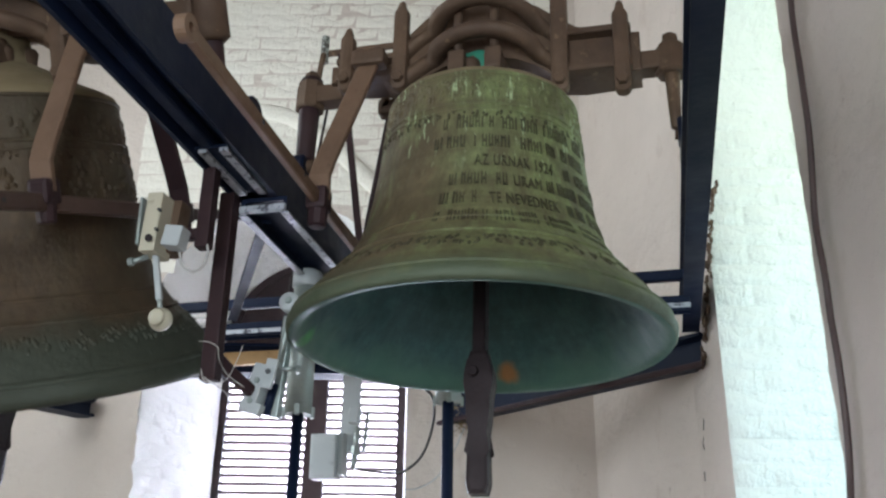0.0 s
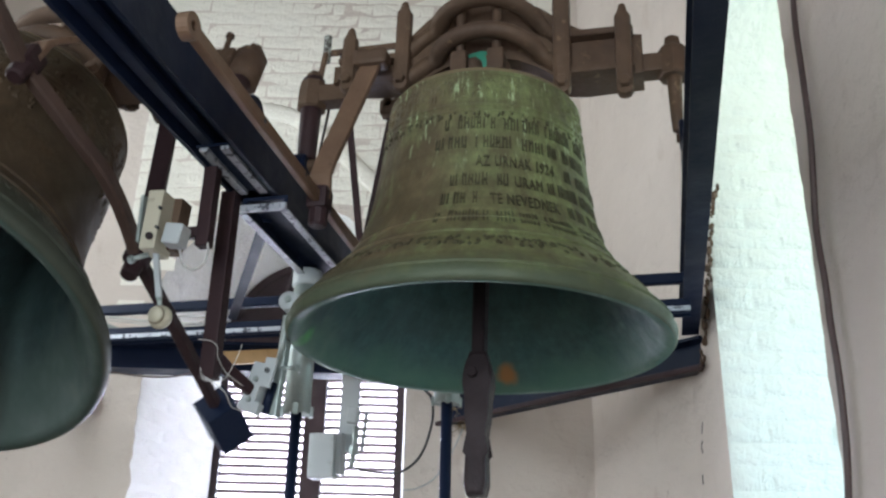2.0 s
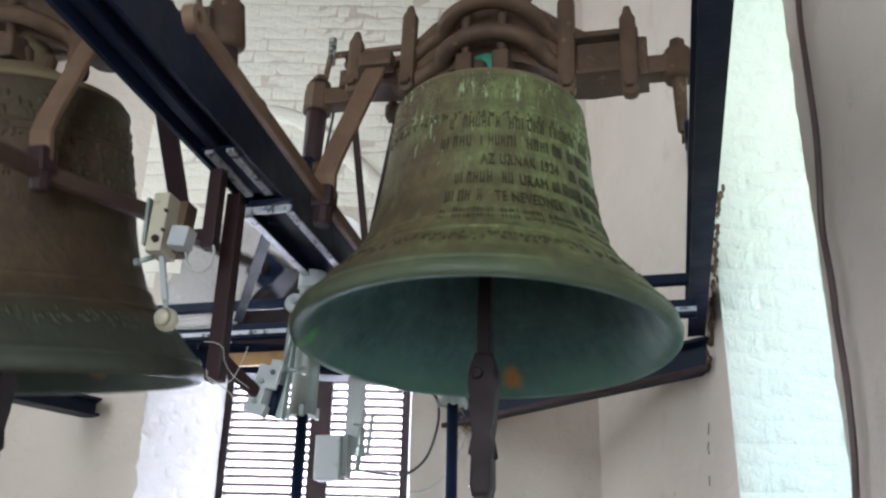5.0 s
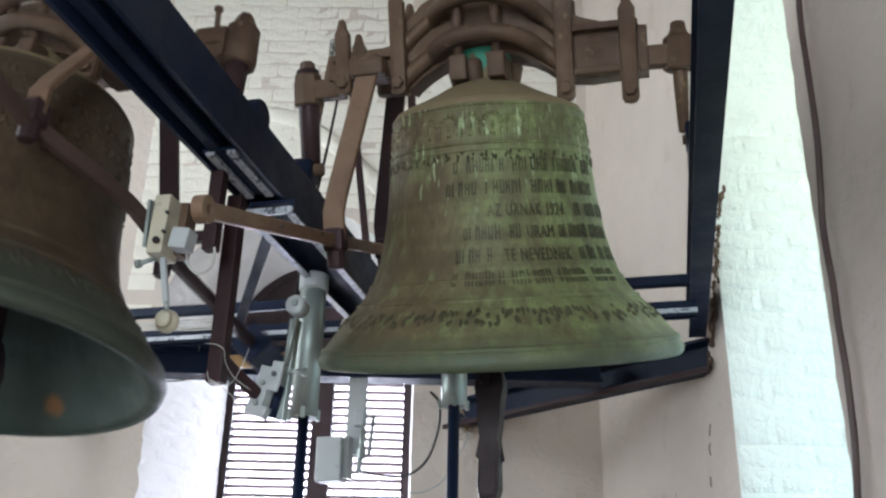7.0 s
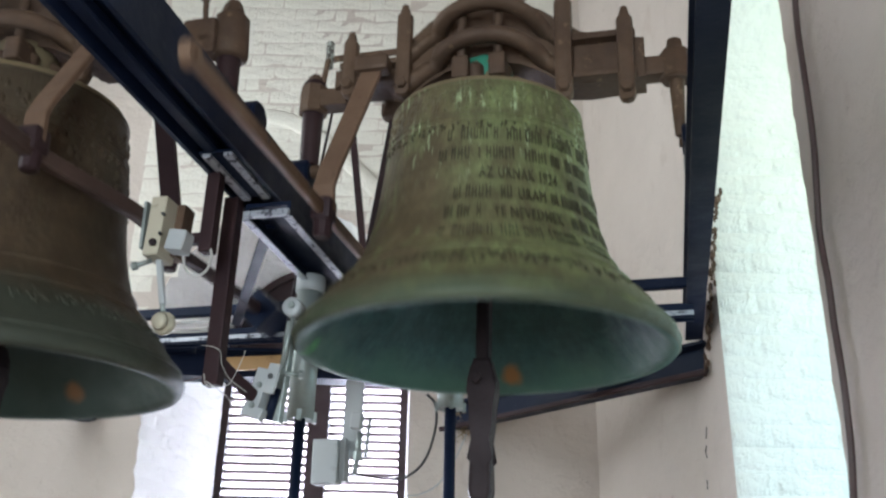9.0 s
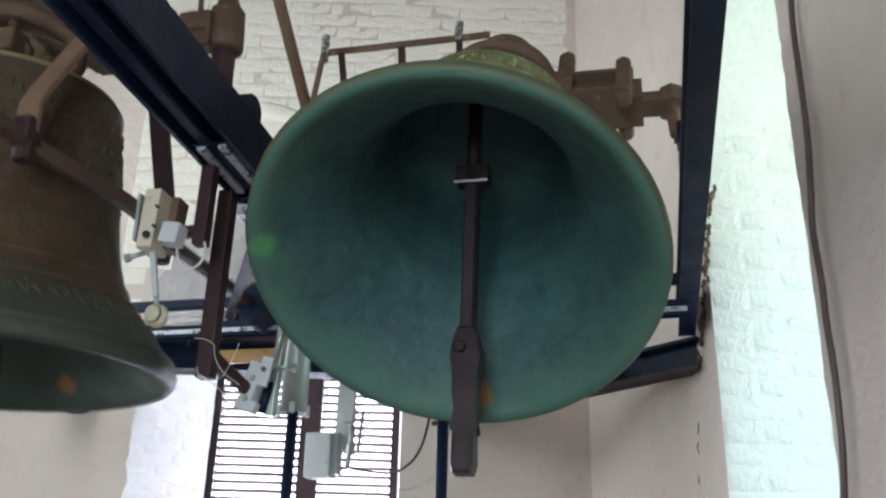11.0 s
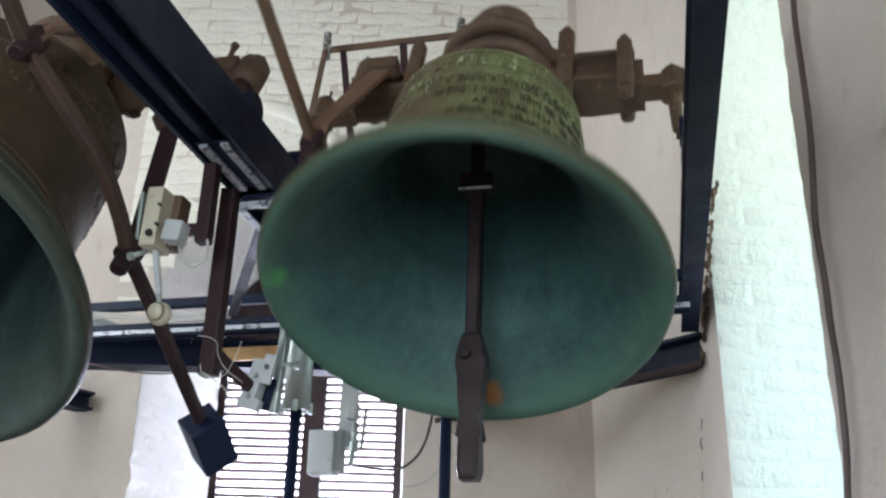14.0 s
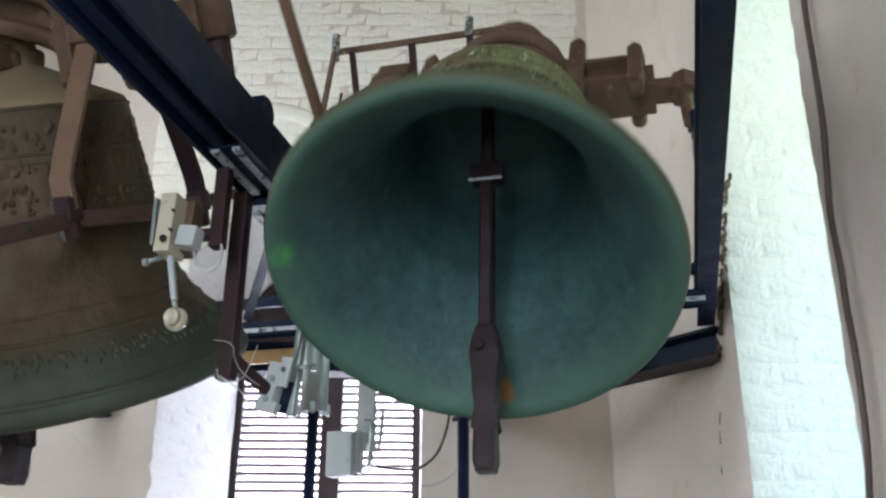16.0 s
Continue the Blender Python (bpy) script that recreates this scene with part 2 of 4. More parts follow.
def smooth_path(pts, n=6):
    """A Catmull-Rom line through the points."""
    pts = [Vector(p) for p in pts]
    q = [2 * pts[0] - pts[1], *pts, 2 * pts[-1] - pts[-2]]
    out = []
    for i in range(1, len(q) - 2):
        a, b, c, d = q[i - 1:i + 3]
        for k in range(n):
            t = k / n
            out.append(0.5 * (2 * b + (c - a) * t + (2 * a - 5 * b + 4 * c - d) * t * t + (3 * b - a - 3 * c + d) * t ** 3))
    return [*out, pts[-1]]


def sweep(bm, pts, section, up=(0, 0, 1)):
    """A section (a closed list of side, up offsets) carried along a line."""
    pts = [Vector(p) for p in pts]
    up = Vector(up)
    rings = []
    for i, p in enumerate(pts):
        d = (pts[min(i + 1, len(pts) - 1)] - pts[max(i - 1, 0)]).normalized()
        s = d.cross(up)
        s = s.normalized() if s.length > 1e-4 else Vector((1, 0, 0))
        u = s.cross(d)
        rings.append([bm.verts.new(p + s * a + u * b) for a, b in section])
    n = len(section)
    for a, b in zip(rings, rings[1:]):
        for i in range(n):
            bm.faces.new((a[i], a[(i + 1) % n], b[(i + 1) % n], b[i]))
    bm.faces.new(rings[0][::-1])
    bm.faces.new(rings[-1])
    return bm


def flat(w, h, c=0.15):
    """A flat bar's section with its corners cut."""
    k = min(w, h) * c
    return [(-w / 2 + k, -h / 2), (w / 2 - k, -h / 2), (w / 2, -h / 2 + k), (w / 2, h / 2 - k), (w / 2 - k, h / 2), (-w / 2 + k, h / 2), (-w / 2, h / 2 - k), (-w / 2, -h / 2 + k)]


def ring_section(r, n=8):
    return [(r * math.cos(math.tau * i / n), r * math.sin(math.tau * i / n)) for i in range(n)]


def lathe(bm, profile, seg=96, index=None):
    """Turns (r, z) pairs about z."""
    rings = [[bm.verts.new((r * math.cos(math.tau * i / seg), r * math.sin(math.tau * i / seg), z)) for i in range(seg)] for r, z in profile]
    for k, (a, b) in enumerate(zip(rings, rings[1:])):
        for i in range(seg):
            f = bm.faces.new((a[i], a[(i + 1) % seg], b[(i + 1) % seg], b[i]))
            if index:
                f.material_index = index(k)
    return bm


def slab(bm, outline, a, b, axis="y", bevel=0.0):
    """A flat plate: an outline extruded from a to b along an axis."""
    put = {"y": lambda p, q, t: (p, t, q), "x": lambda p, q, t: (t, p, q), "z": lambda p, q, t: (p, q, t)}[axis]
    v0 = [bm.verts.new(put(p, q, a)) for p, q in outline]
    v1 = [bm.verts.new(put(p, q, b)) for p, q in outline]
    n = len(outline)
    fs = [bm.faces.new(v0), bm.faces.new(v1[::-1])]
    fs += [bm.faces.new((v0[i], v0[(i + 1) % n], v1[(i + 1) % n], v1[i])) for i in range(n)]
    if bevel:
        bmesh.ops.bevel(bm, geom=list({e for f in fs[:2] for e in f.edges}), offset=bevel, segments=2, affect="EDGES", profile=0.6)
    return bm


def cable(name, pts, r, material, label, category="cable"):
    run = Vector(pts[-1]) - Vector(pts[0])
    up = (0, 1, 0) if abs(run.z) > 0.6 * run.length else (0.3, 0.2, 1)
    ob = part(name, sweep(bmesh.new(), smooth_path(pts, 8), ring_section(r), up), material, None, label, True)
    return tagged(ob, category=category)
# ---- the tower room ----
CEIL, WA, WR, WL, WB = 6.2, 4.35, 0.98, -2.45, -1.0


def opening(l, r, sill, spring, n=20):
    """Outline of an arched opening, from its left foot over the arch to its right foot."""
    c, rad = (l + r) / 2, (r - l) / 2
    arc = [(c - rad * math.cos(math.pi * i / n), spring + rad * math.sin(math.pi * i / n)) for i in range(n + 1)]
    return [(l, sill), *arc, (r, sill)]


def wall(name, a0, a1, place, label, holes=(), z0=0.0, z1=CEIL, depth=0.9, inner=LIME):
    """A thick wall. place(a, d, z) gives the world point at a along the wall and d behind its face;
    holes: pairs of outlines, at the face and at the back."""
    bm = bmesh.new()

    def sheet(d, rings):
        edges = []
        for ring in rings:
            vs = [bm.verts.new(place(a, d, z)) for a, z in ring]
            edges += [bm.edges.new((vs[i], vs[(i + 1) % len(vs)])) for i in range(len(vs))]
        bmesh.ops.triangle_fill(bm, use_beauty=True, edges=edges)

    rect = [(a0, z0), (a0, z1), (a1, z1), (a1, z0)]
    sheet(0, [rect, *[h[0] for h in holes]])
    sheet(depth, [rect, *[h[1] for h in holes]])
    for h0, h1 in [(rect, rect), *holes]:
        v0 = [bm.verts.new(place(a, 0, z)) for a, z in h0]
        v1 = [bm.verts.new(place(a, depth, z)) for a, z in h1]
        for i in range(len(v0)):
            k = (i + 1) % len(v0)
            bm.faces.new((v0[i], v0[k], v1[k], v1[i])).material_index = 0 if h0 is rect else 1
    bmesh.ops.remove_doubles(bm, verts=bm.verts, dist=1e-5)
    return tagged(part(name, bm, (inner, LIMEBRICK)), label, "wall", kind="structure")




def crumbled(outline, step, near, far, seed):
    """An outline with uneven, worn jambs; near and far: how much the left and the right one give way."""
    r = random.Random(seed)
    (l, sill), (_, spring), right = outline[0], outline[1], outline[-1][0]
    n = int((spring - sill) / step)
    zs = [sill + (spring - sill) * i / n for i in range(1, n)]
    wave = [0.5 * math.sin(z * 9.0) + 0.3 * math.sin(z * 23.0 + 1) + r.uniform(-0.6, 0.6) for z in zs]
    arc = [(a + (r.uniform(-near, near) if 0 < i < len(outline) - 3 else 0), z) for i, (a, z) in enumerate(outline[1:-1])]
    return [outline[0], *[(l + near * w, z) for w, z in zip(wave, zs)], *arc, *[(right + far * abs(w), z) for w, z in zip(wave[::-1], zs[::-1])], outline[-1]]


holeA = (crumbled(opening(-1.372, -0.128, 0.95, 3.05), 0.0419, 0.014, 0.004, 5), crumbled(opening(-1.165, -0.165, 0.95, 3.15), 0.0439, 0.0, 0.0, 5))
wall_front = wall("wall_front", WL - 0.9, 0.75, lambda a, d, z: tw(a, WA + d, z), "limewashed brick wall with an arched louvred window", [holeA])
holeR = (crumbled(opening(2.255, 3.10, 0.8, 3.5), 0.035, 0.008, 0.006, 3), crumbled(opening(2.255, 3.10, 0.8, 3.5), 0.035, 0.0, 0.0, 3))
wall_right = wall("wall_right", WB, 3.467, lambda a, d, z: tw(WR + d, a, z), "limewashed plaster wall with a deep window embrasure", [holeR], depth=0.78)
wall_corner = wall("wall_corner", 0.0, 1.0, lambda a, d, z: tw(0.75 + 0.23 * a + 0.6 * d, WA - 0.883 * a + 0.15 * d, z), "grey shaded limewashed wall across the corner", depth=0.7)
# unseen left and back walls; their openings are added to let fill light in
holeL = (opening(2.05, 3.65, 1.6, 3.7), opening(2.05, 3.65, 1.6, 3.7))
wall_left = wall("wall_left", WB, WA, lambda a, d, z: tw(WL - d, a, z), "limewashed plaster tower wall with an added opening for fill light", [holeL])
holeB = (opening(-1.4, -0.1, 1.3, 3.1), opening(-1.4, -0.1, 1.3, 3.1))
wall_back = wall("wall_back", WL - 0.9, WR + 0.78, lambda a, d, z: tw(a, WB - d, z), "limewashed tower wall with an added opening for fill light", [holeB], depth=0.6)

fl = box(bmesh.new(), WL - 0.9, WR + 0.78, WB - 0.6, 5.25, -0.2, 0.0, m=TOWER)
floor = tagged(part("floor", fl, BOARDS), "worn bare timber floor of the bell chamber", "floor", kind="structure")
ce = box(bmesh.new(), WL - 0.9, WR + 0.78, WB - 0.6, 5.25, CEIL, CEIL + 0.2, m=TOWER)
ceiling = tagged(part("ceiling", ce, BOARDS), "timber boarded ceiling of the bell chamber", "ceiling", kind="structure")
bk = box(bmesh.new(), -3.2, 1.6, 6.4, 6.42, 0.0, 4.6, m=TOWER)
backdrop = tagged(part("backdrop", bk, OUTSIDE), "bright overcast sky beyond the louvres", "sky", kind="structure")

ridge_line = smooth_path([(-1.0, 4.22, 0), (-0.82, 4.19, 0), (-0.656, 4.094, 0), (-0.48, 3.94, 0), (-0.315, 3.768, 0), (-0.18, 3.60, 0), (-0.08, 3.42, 0)], 4)
ridge = sweep(bmesh.new(), [tw(p.x, WA - 0.004, p.y) for p in ridge_line], flat(0.09, 0.026, 0.4), tw(0, -1, 0))
tagged(part("trim", ridge, LIME_LIT, None, "limewashed raised arch over the window", True), category="trim", kind="structure")

# louvred window in the front wall
WV = 5.10
window_1 = tagged(thing("window_1", TOWER, "brown wooden arched window with louvre slats", "window"), kind="structure")
o1 = opening(-1.175, -0.155, 0.95, 3.15, 24)
o2 = opening(-1.135, -0.200, 0.95, 3.15, 24)
bm = bmesh.new()
for (a, b), (c, d) in zip(zip(o1, o1[1:]), zip(o2, o2[1:])):
    va = [[bm.verts.new((p[0], v, p[1])) for p in (a, b, d, c)] for v in (WV, WV + 0.08)]
    bm.faces.new(va[0]), bm.faces.new(va[1][::-1])
    for i in range(4):
        bm.faces.new((va[0][i], va[0][(i + 1) % 4], va[1][(i + 1) % 4], va[1][i]))
bmesh.ops.remove_doubles(bm, verts=bm.verts, dist=1e-5)
part("window_frame", bm, WOOD, window_1)
part("tympanum", slab(bmesh.new(), opening(-1.135, -0.200, 3.06, 3.15, 24), WV + 0.02, WV + 0.05), WOOD, window_1, "solid brown boarded head")
part("mullion", box(bmesh.new(), -0.695, -0.585, WV - 0.02, WV + 0.07, 0.95, 3.06, 0.006), WOOD, window_1)
part("transom", box(bmesh.new(), -1.135, -0.200, WV - 0.01, WV + 0.07, 3.01, 3.09, 0.006), WOOD, window_1)
part("sill", box(bmesh.new(), -1.175, -0.155, WV - 0.06, WV + 0.1, 0.90, 0.96, 0.006), WOOD, window_1)
slat_meshes = []
for l, r in ((-1.133, -0.697), (-0.583, -0.202)):
    bm = box(bmesh.new(), l, r, -0.024, 0.024, -0.0088, 0.0088, m=Matrix.Rotation(radians(1), 4, "X"))
    me = bpy.data.meshes.new("slat")
    bm.to_mesh(me)
    bm.free()
    me.materials.append(SLAT)
    slat_meshes.append(me)
for i in range(46):
    for me in slat_meshes:
        s = new("slat", me)
        s.parent = window_1
        s.matrix_local = pose(0, WV + 0.035, 0.985 + i * 0.0437 + random.uniform(-0.001, 0.001), random.uniform(-1.5, 1.5), random.uniform(-0.15, 0.15))


# ---- the steel bell frame ----
def i_section(w, h, t=0.012):
    a, b, k = w / 2, h / 2, t / 2
    return [(-a, -b), (a, -b), (a, -b + t), (k, -b + t * 1.6), (k, b - t * 1.6), (a, b - t), (a, b), (-a, b), (-a, b - t), (-k, b - t * 1.6), (-k, -b + t * 1.6), (-a, -b + t)]


def h_section(w, h, t=0.012):
    a, b, k = w / 2, h / 2, t / 2
    return [(-a, -b), (-a + t, -b), (-a + t, -k), (a - t, -k), (a - t, -b), (a, -b), (a, b), (a - t, b), (a - t, k), (-a + t, k), (-a + t, b), (-a, b)]


def u_section(w, h, t=0.01, down=True):
    a, s = w / 2, -1 if down else 1
    return [(-a, 0), (-a, s * h), (-a + t, s * h), (-a + t, s * t), (a - t, s * t), (a - t, s * h), (a, s * h), (a, 0)]


AX1, AX2 = Vector((-0.43, 2.308, 2.89)), Vector((-1.713, 1.965, 2.881))
beam_mid = thing("steel_beam", pose(-0.987, 0, 2.7425), "dark blue painted steel beam between the two bells", "beam", "bell frame beams")
part("web_and_flanges", sweep(bmesh.new(), [(0, -0.7, 0), (0, 3.45, 0)], h_section(0.125, 0.135)), BLUE, beam_mid)
part("inner_bar", sweep(bmesh.new(), [(-0.02, -0.7, -0.035), (-0.02, 1.98, -0.035)], flat(0.035, 0.03)), BLUE, beam_mid)
for jx in (-0.03, 0.025):
    part("joint_strip", box(bmesh.new(), jx - 0.011, jx + 0.011, 1.80, 2.04, -0.064, -0.054, 0.002), BARE, beam_mid, "worn pale joint strip")
part("joint_plate", box(bmesh.new(), -0.05, 0.05, 1.80, 2.04, -0.0535, -0.046, 0.001), BLUE, beam_mid)
carrier = thing("steel_channel", pose(-0.96, 0, 2.675), "pale worn steel channel bolted under the beam", "channel")
part("channel", sweep(bmesh.new(), [(0, 2.05, -0.002), (0, 3.45, -0.002)], u_section(0.125, 0.042)), BLUE, carrier)
for bx in (-0.058, 0.058):
    part("worn_edge", sweep(bmesh.new(), [(bx, 2.05, -0.0475), (bx, 3.45, -0.0475)], flat(0.022, 0.005)), BARE, carrier, "pale worn flange edge")
part("end_plate", box(bmesh.new(), -0.0625, 0.0625, 2.036, 2.049, -0.047, -0.028, 0.002), BARE, carrier)
for bx in (-0.045, 0.045):
    part("bolt", rod(bmesh.new(), (bx, 2.028, -0.038), (bx, 2.036, -0.038), 0.006, seg=6), BARE, carrier)

beam_right = thing("steel_beam", pose(0.148, 0, 2.7425), "dark blue painted steel beam along the wall", "beam", "bell frame beams")
part("web_and_flanges", sweep(bmesh.new(), [(0, -0.7, 0), (-0.01, 3.42, 0)], i_section(0.062, 0.135, 0.01)), BLUE, beam_right)
part("stiffener", sweep(bmesh.new(), [(0.012, -0.7, -0.01), (0.002, 3.4, -0.01)], flat(0.02, 0.1)), BLUE, beam_right)

beam_far = thing("steel_beam", TOWER, "dark blue steel girder carrying the bell frame", "beam", "bell frame beams")
part("web_and_flanges", sweep(bmesh.new(), [(WL, 3.55, 2.612), (0.62, 3.55, 2.612)], i_section(0.10, 0.115, 0.012)), BLUE, beam_far)
beam_diag = thing("steel_beam", TOWER, "dark steel beam built diagonally into the corner walls", "beam", "bell frame beams")
part("web_and_flanges", sweep(bmesh.new(), [(0.075, 4.34, 2.612), (1.0, 3.30, 2.612)], i_section(0.10, 0.115, 0.012)), BLUE, beam_diag)
part("rail", sweep(bmesh.new(), [(0.02, 4.30, 2.545), (0.96, 3.25, 2.545)], flat(0.02, 0.02)), PURPLE, beam_diag, "rusty brown angle along its foot")

tie = thing("cross_bar", pose(0, 3.05, 2.76), "dark blue steel bar tying the frame beams", "bar", "cross bars")
part("angle", sweep(bmesh.new(), [(-2.9, 0, 0.0), (0.13, 0, 0.0)], flat(0.03, 0.038)), BLUE, tie)
tie2 = thing("cross_bar", pose(0, 3.05, 2.68), "pale worn steel channel tying the frame beams", "bar", "cross bars")
part("channel", sweep(bmesh.new(), [(-2.9, 0, 0.0), (0.13, 0, 0.0)], u_section(0.05, 0.05, 0.008)), BLUE, tie2)
part("lower_flange", sweep(bmesh.new(), [(-2.9, -0.028, -0.035), (0.13, -0.028, -0.035)], flat(0.006, 0.016)), BARE, tie2, "bright worn edge")
strip = part("ochre_strip", box(bmesh.new(), -1.62, -0.95, 3.13, 3.15, 2.553, 2.604, 0.003), GOLD, None, "rusty ochre metal strip on the girder")
tagged(strip, category="strip")


# ---- bells ----
def swing(extremes, t):
    """The angle at t of a swing that eases from one extreme to the next."""
    for (t0, a), (t1, b) in zip(extremes, extremes[1:]):
        if t0 <= t <= t1:
            return a + (b - a) * 0.5 * (1 - math.cos(math.pi * (t - t0) / (t1 - t0)))
    return extremes[0][1] if t < extremes[0][0] else extremes[-1][1]


OUTER = ((0.987, 0.0), (1.001, 0.016), (1.006, 0.046), (0.983, 0.088), (0.955, 0.125), (0.91, 0.18), (0.85, 0.25), (0.79, 0.31), (0.735, 0.375), (0.683, 0.46),
         (0.648, 0.56), (0.620, 0.66), (0.600, 0.77), (0.582, 0.90), (0.5645, 1.05), (0.549, 1.20), (0.538, 1.31), (0.532, 1.345), (0.520, 1.372),
         (0.48, 1.395), (0.40, 1.43), (0.31, 1.475), (0.24, 1.515), (0.19, 1.54), (0.155, 1.56), (0.148, 1.64), (0.15, 1.70), (0.0, 1.705))
INNER = ((0.0, 1.41), (0.30, 1.39), (0.43, 1.33), (0.475, 1.20), (0.50, 1.0), (0.53, 0.8), (0.57, 0.6), (0.63, 0.45), (0.70, 0.33), (0.78, 0.22), (0.86, 0.12), (0.920, 0.032), (0.948, 0.005), (0.987, 0.0))


def radius_at(h):
    for (r0, h0), (r1, h1) in zip(OUTER, OUTER[1:]):
        if h0 <= h <= h1:
            return r0 + (r1 - r0) * (h - h0) / (h1 - h0)
    return 0.6


def bell_shape(R, L):
    bm = bmesh.new()
    prof = [(r * R, h * R - L) for r, h in (*INNER, *OUTER[1:])]
    k = len(INNER) - 2
    lathe(bm, prof, 128, lambda i: 1 if i <= k else (2 if i >= k + 18 else 0))
    bmesh.ops.remove_doubles(bm, verts=bm.verts, dist=1e-6)
    return bm


def fatten(bm, R, L, tall, wide):
    """Stretches a bell's shape to a taller, wider-shouldered one."""
    for v in bm.verts:
        h = (v.co.z + L) / R
        g = 1 + (wide - 1) * max(0.0, min(1.0, (h - 0.15) / 0.8))
        v.co = Vector((v.co.x * g, v.co.y * g, (v.co.z + L) * tall - L))
    return bm


def hoop(bm, R, L, h, w, out):
    """A raised moulding round the bell at height h."""
    pr = [(radius_at(h - w / 2) * R - 0.001, (h - w / 2) * R - L), (radius_at(h - w / 4) * R + out, (h - w / 4) * R - L),
          (radius_at(h + w / 4) * R + out, (h + w / 4) * R - L), (radius_at(h + w / 2) * R - 0.001, (h + w / 2) * R - L)]
    return lathe(bm, pr, 96)


def on_bell(R, L, a, h, out):
    """The point on the bell at the angle a from its front, towards +x, and the height h."""
    r = radius_at(h) * R + out
    return Vector((r * math.sin(a), -r * math.cos(a), h * R - L))


def relief(R, L, h, size, count, kind, seed, out=0.0045):
    """A band of small raised leaves or arches round the bell."""
    rnd = random.Random(seed)
    bm = bmesh.new()
    for i in range(count):
        a0 = math.tau * i / count
        pieces = []
        if kind == "leaf":
            for k in range(5):
                pieces.append((rnd.uniform(-0.4, 0.4), rnd.uniform(-0.5, 0.5), rnd.uniform(0.14, 0.24), rnd.uniform(0.18, 0.34)))
        else:
            for k in range(7):
                t = math.pi * k / 6
                pieces.append((0.36 * math.cos(t), 0.1 + 0.36 * math.sin(t), 0.13, 0.15))
            pieces += [(-0.38, -0.3, 0.08, 0.3), (0.38, -0.3, 0.08, 0.3), (0.0, -0.05, 0.1, 0.25), (0.0, -0.4, 0.14, 0.08)]
        for du, dv, wu, wv in pieces:
            ring = []
            for j in range(6):
                q = math.tau * j / 6
                hh = h + (dv + wv * math.sin(q)) * size / R
                aa = a0 + (du + wu * math.cos(q)) * size / (radius_at(hh) * R)
                ring.append(bm.verts.new(on_bell(R, L, aa, hh, -0.0005)))
            hh = h + dv * size / R
            top = bm.verts.new(on_bell(R, L, a0 + du * size / (radius_at(hh) * R), hh, out))
            for j in range(6):
                bm.faces.new((ring[j], ring[(j + 1) % 6], top))
    return bm


def figures(R, L):
    """Worn raised figures and wreaths round the upper waist, in unlike clusters."""
    bm = relief(R, L, 1.20, 0.055, 34, "leaf", 9, 0.005)
    for h, size, count, kind, seed in ((1.07, 0.10, 13, "leaf", 21), (0.98, 0.055, 22, "leaf", 22), (0.90, 0.035, 40, "leaf", 23)):
        more = relief(R, L, h, size, count, kind, seed, 0.005)
        me = bpy.data.meshes.new("figures")
        more.to_mesh(me)
        more.free()
        bm.from_mesh(me)
        bpy.data.meshes.remove(me)
    return bm


def lettering(R, L, words, a, h, size, out=0.0035):
    """Raised letters that follow the bell's surface, centred at the angle a and the height h."""
    cu = bpy.data.curves.new("lettering", "FONT")
    cu.body, cu.size, cu.align_x, cu.resolution_u, cu.extrude, cu.space_character = words, size, "CENTER", 2, out / 2, 1.12
    ob = new("lettering", cu)
    dg = bpy.context.evaluated_depsgraph_get()
    me = bpy.data.meshes.new_from_object(ob.evaluated_get(dg))
    bpy.data.objects.remove(ob)
    bm = bmesh.new()
    bm.from_mesh(me)
    bpy.data.meshes.remove(me)
    for v in bm.verts:
        hh = h + v.co.y / R
        v.co = on_bell(R, L, a + v.co.x * 0.56 / (radius_at(hh) * R), hh, v.co.z + out / 2)
    return bm


def bars(R, L, widths, a, h, size):
    """Raised bars that stand for letters which cannot be read, centred at the angle a."""
    bm = bmesh.new()
    x = -sum(widths) / 2
    for k, w in enumerate(widths):
        if (k + int(h * 97)) % 7 != 4:
            top = 0.70 + 0.05 * ((k * 7) % 3)
            strokes = [(0.12, 0.34, 0.0, top), (0.64, 0.82, 0.0, top), (0.34, 0.66, (0.0, 0.30, 0.56, 0.30)[k % 4], (0.14, 0.44, 0.70, 0.44)[k % 4])]
            for f0, f1, lo, hi in strokes[:1] if k % 5 == 1 else strokes:
                x0, x1 = x + f0 * w, x + f1 * w
                q = [on_bell(R, L, a + xx / (radius_at(h) * R), h + yy * size / R, oo) for oo in (-0.001, 0.0028) for xx, yy in ((x0, lo), (x1, lo), (x1, hi), (x0, hi))]
                vs = [bm.verts.new(p) for p in q]
                for f in ((4, 5, 6, 7), (0, 1, 5, 4), (1, 2, 6, 5), (2, 3, 7, 6), (3, 0, 4, 7)):
                    bm.faces.new([vs[i] for i in f])
        x += w
    return bm


def pointed(w, h, tip):
    """Outline of a clamp plate with a pointed head and a rounded foot, about its centre."""
    a, b = w / 2, h / 2
    return [(-a, b - tip), (-a * 0.45, b), (a * 0.45, b), (a, b - tip), (a, -b + a * 0.7), (a * 0.7, -b + a * 0.2), (0, -b), (-a * 0.7, -b + a * 0.2), (-a, -b + a * 0.7)]


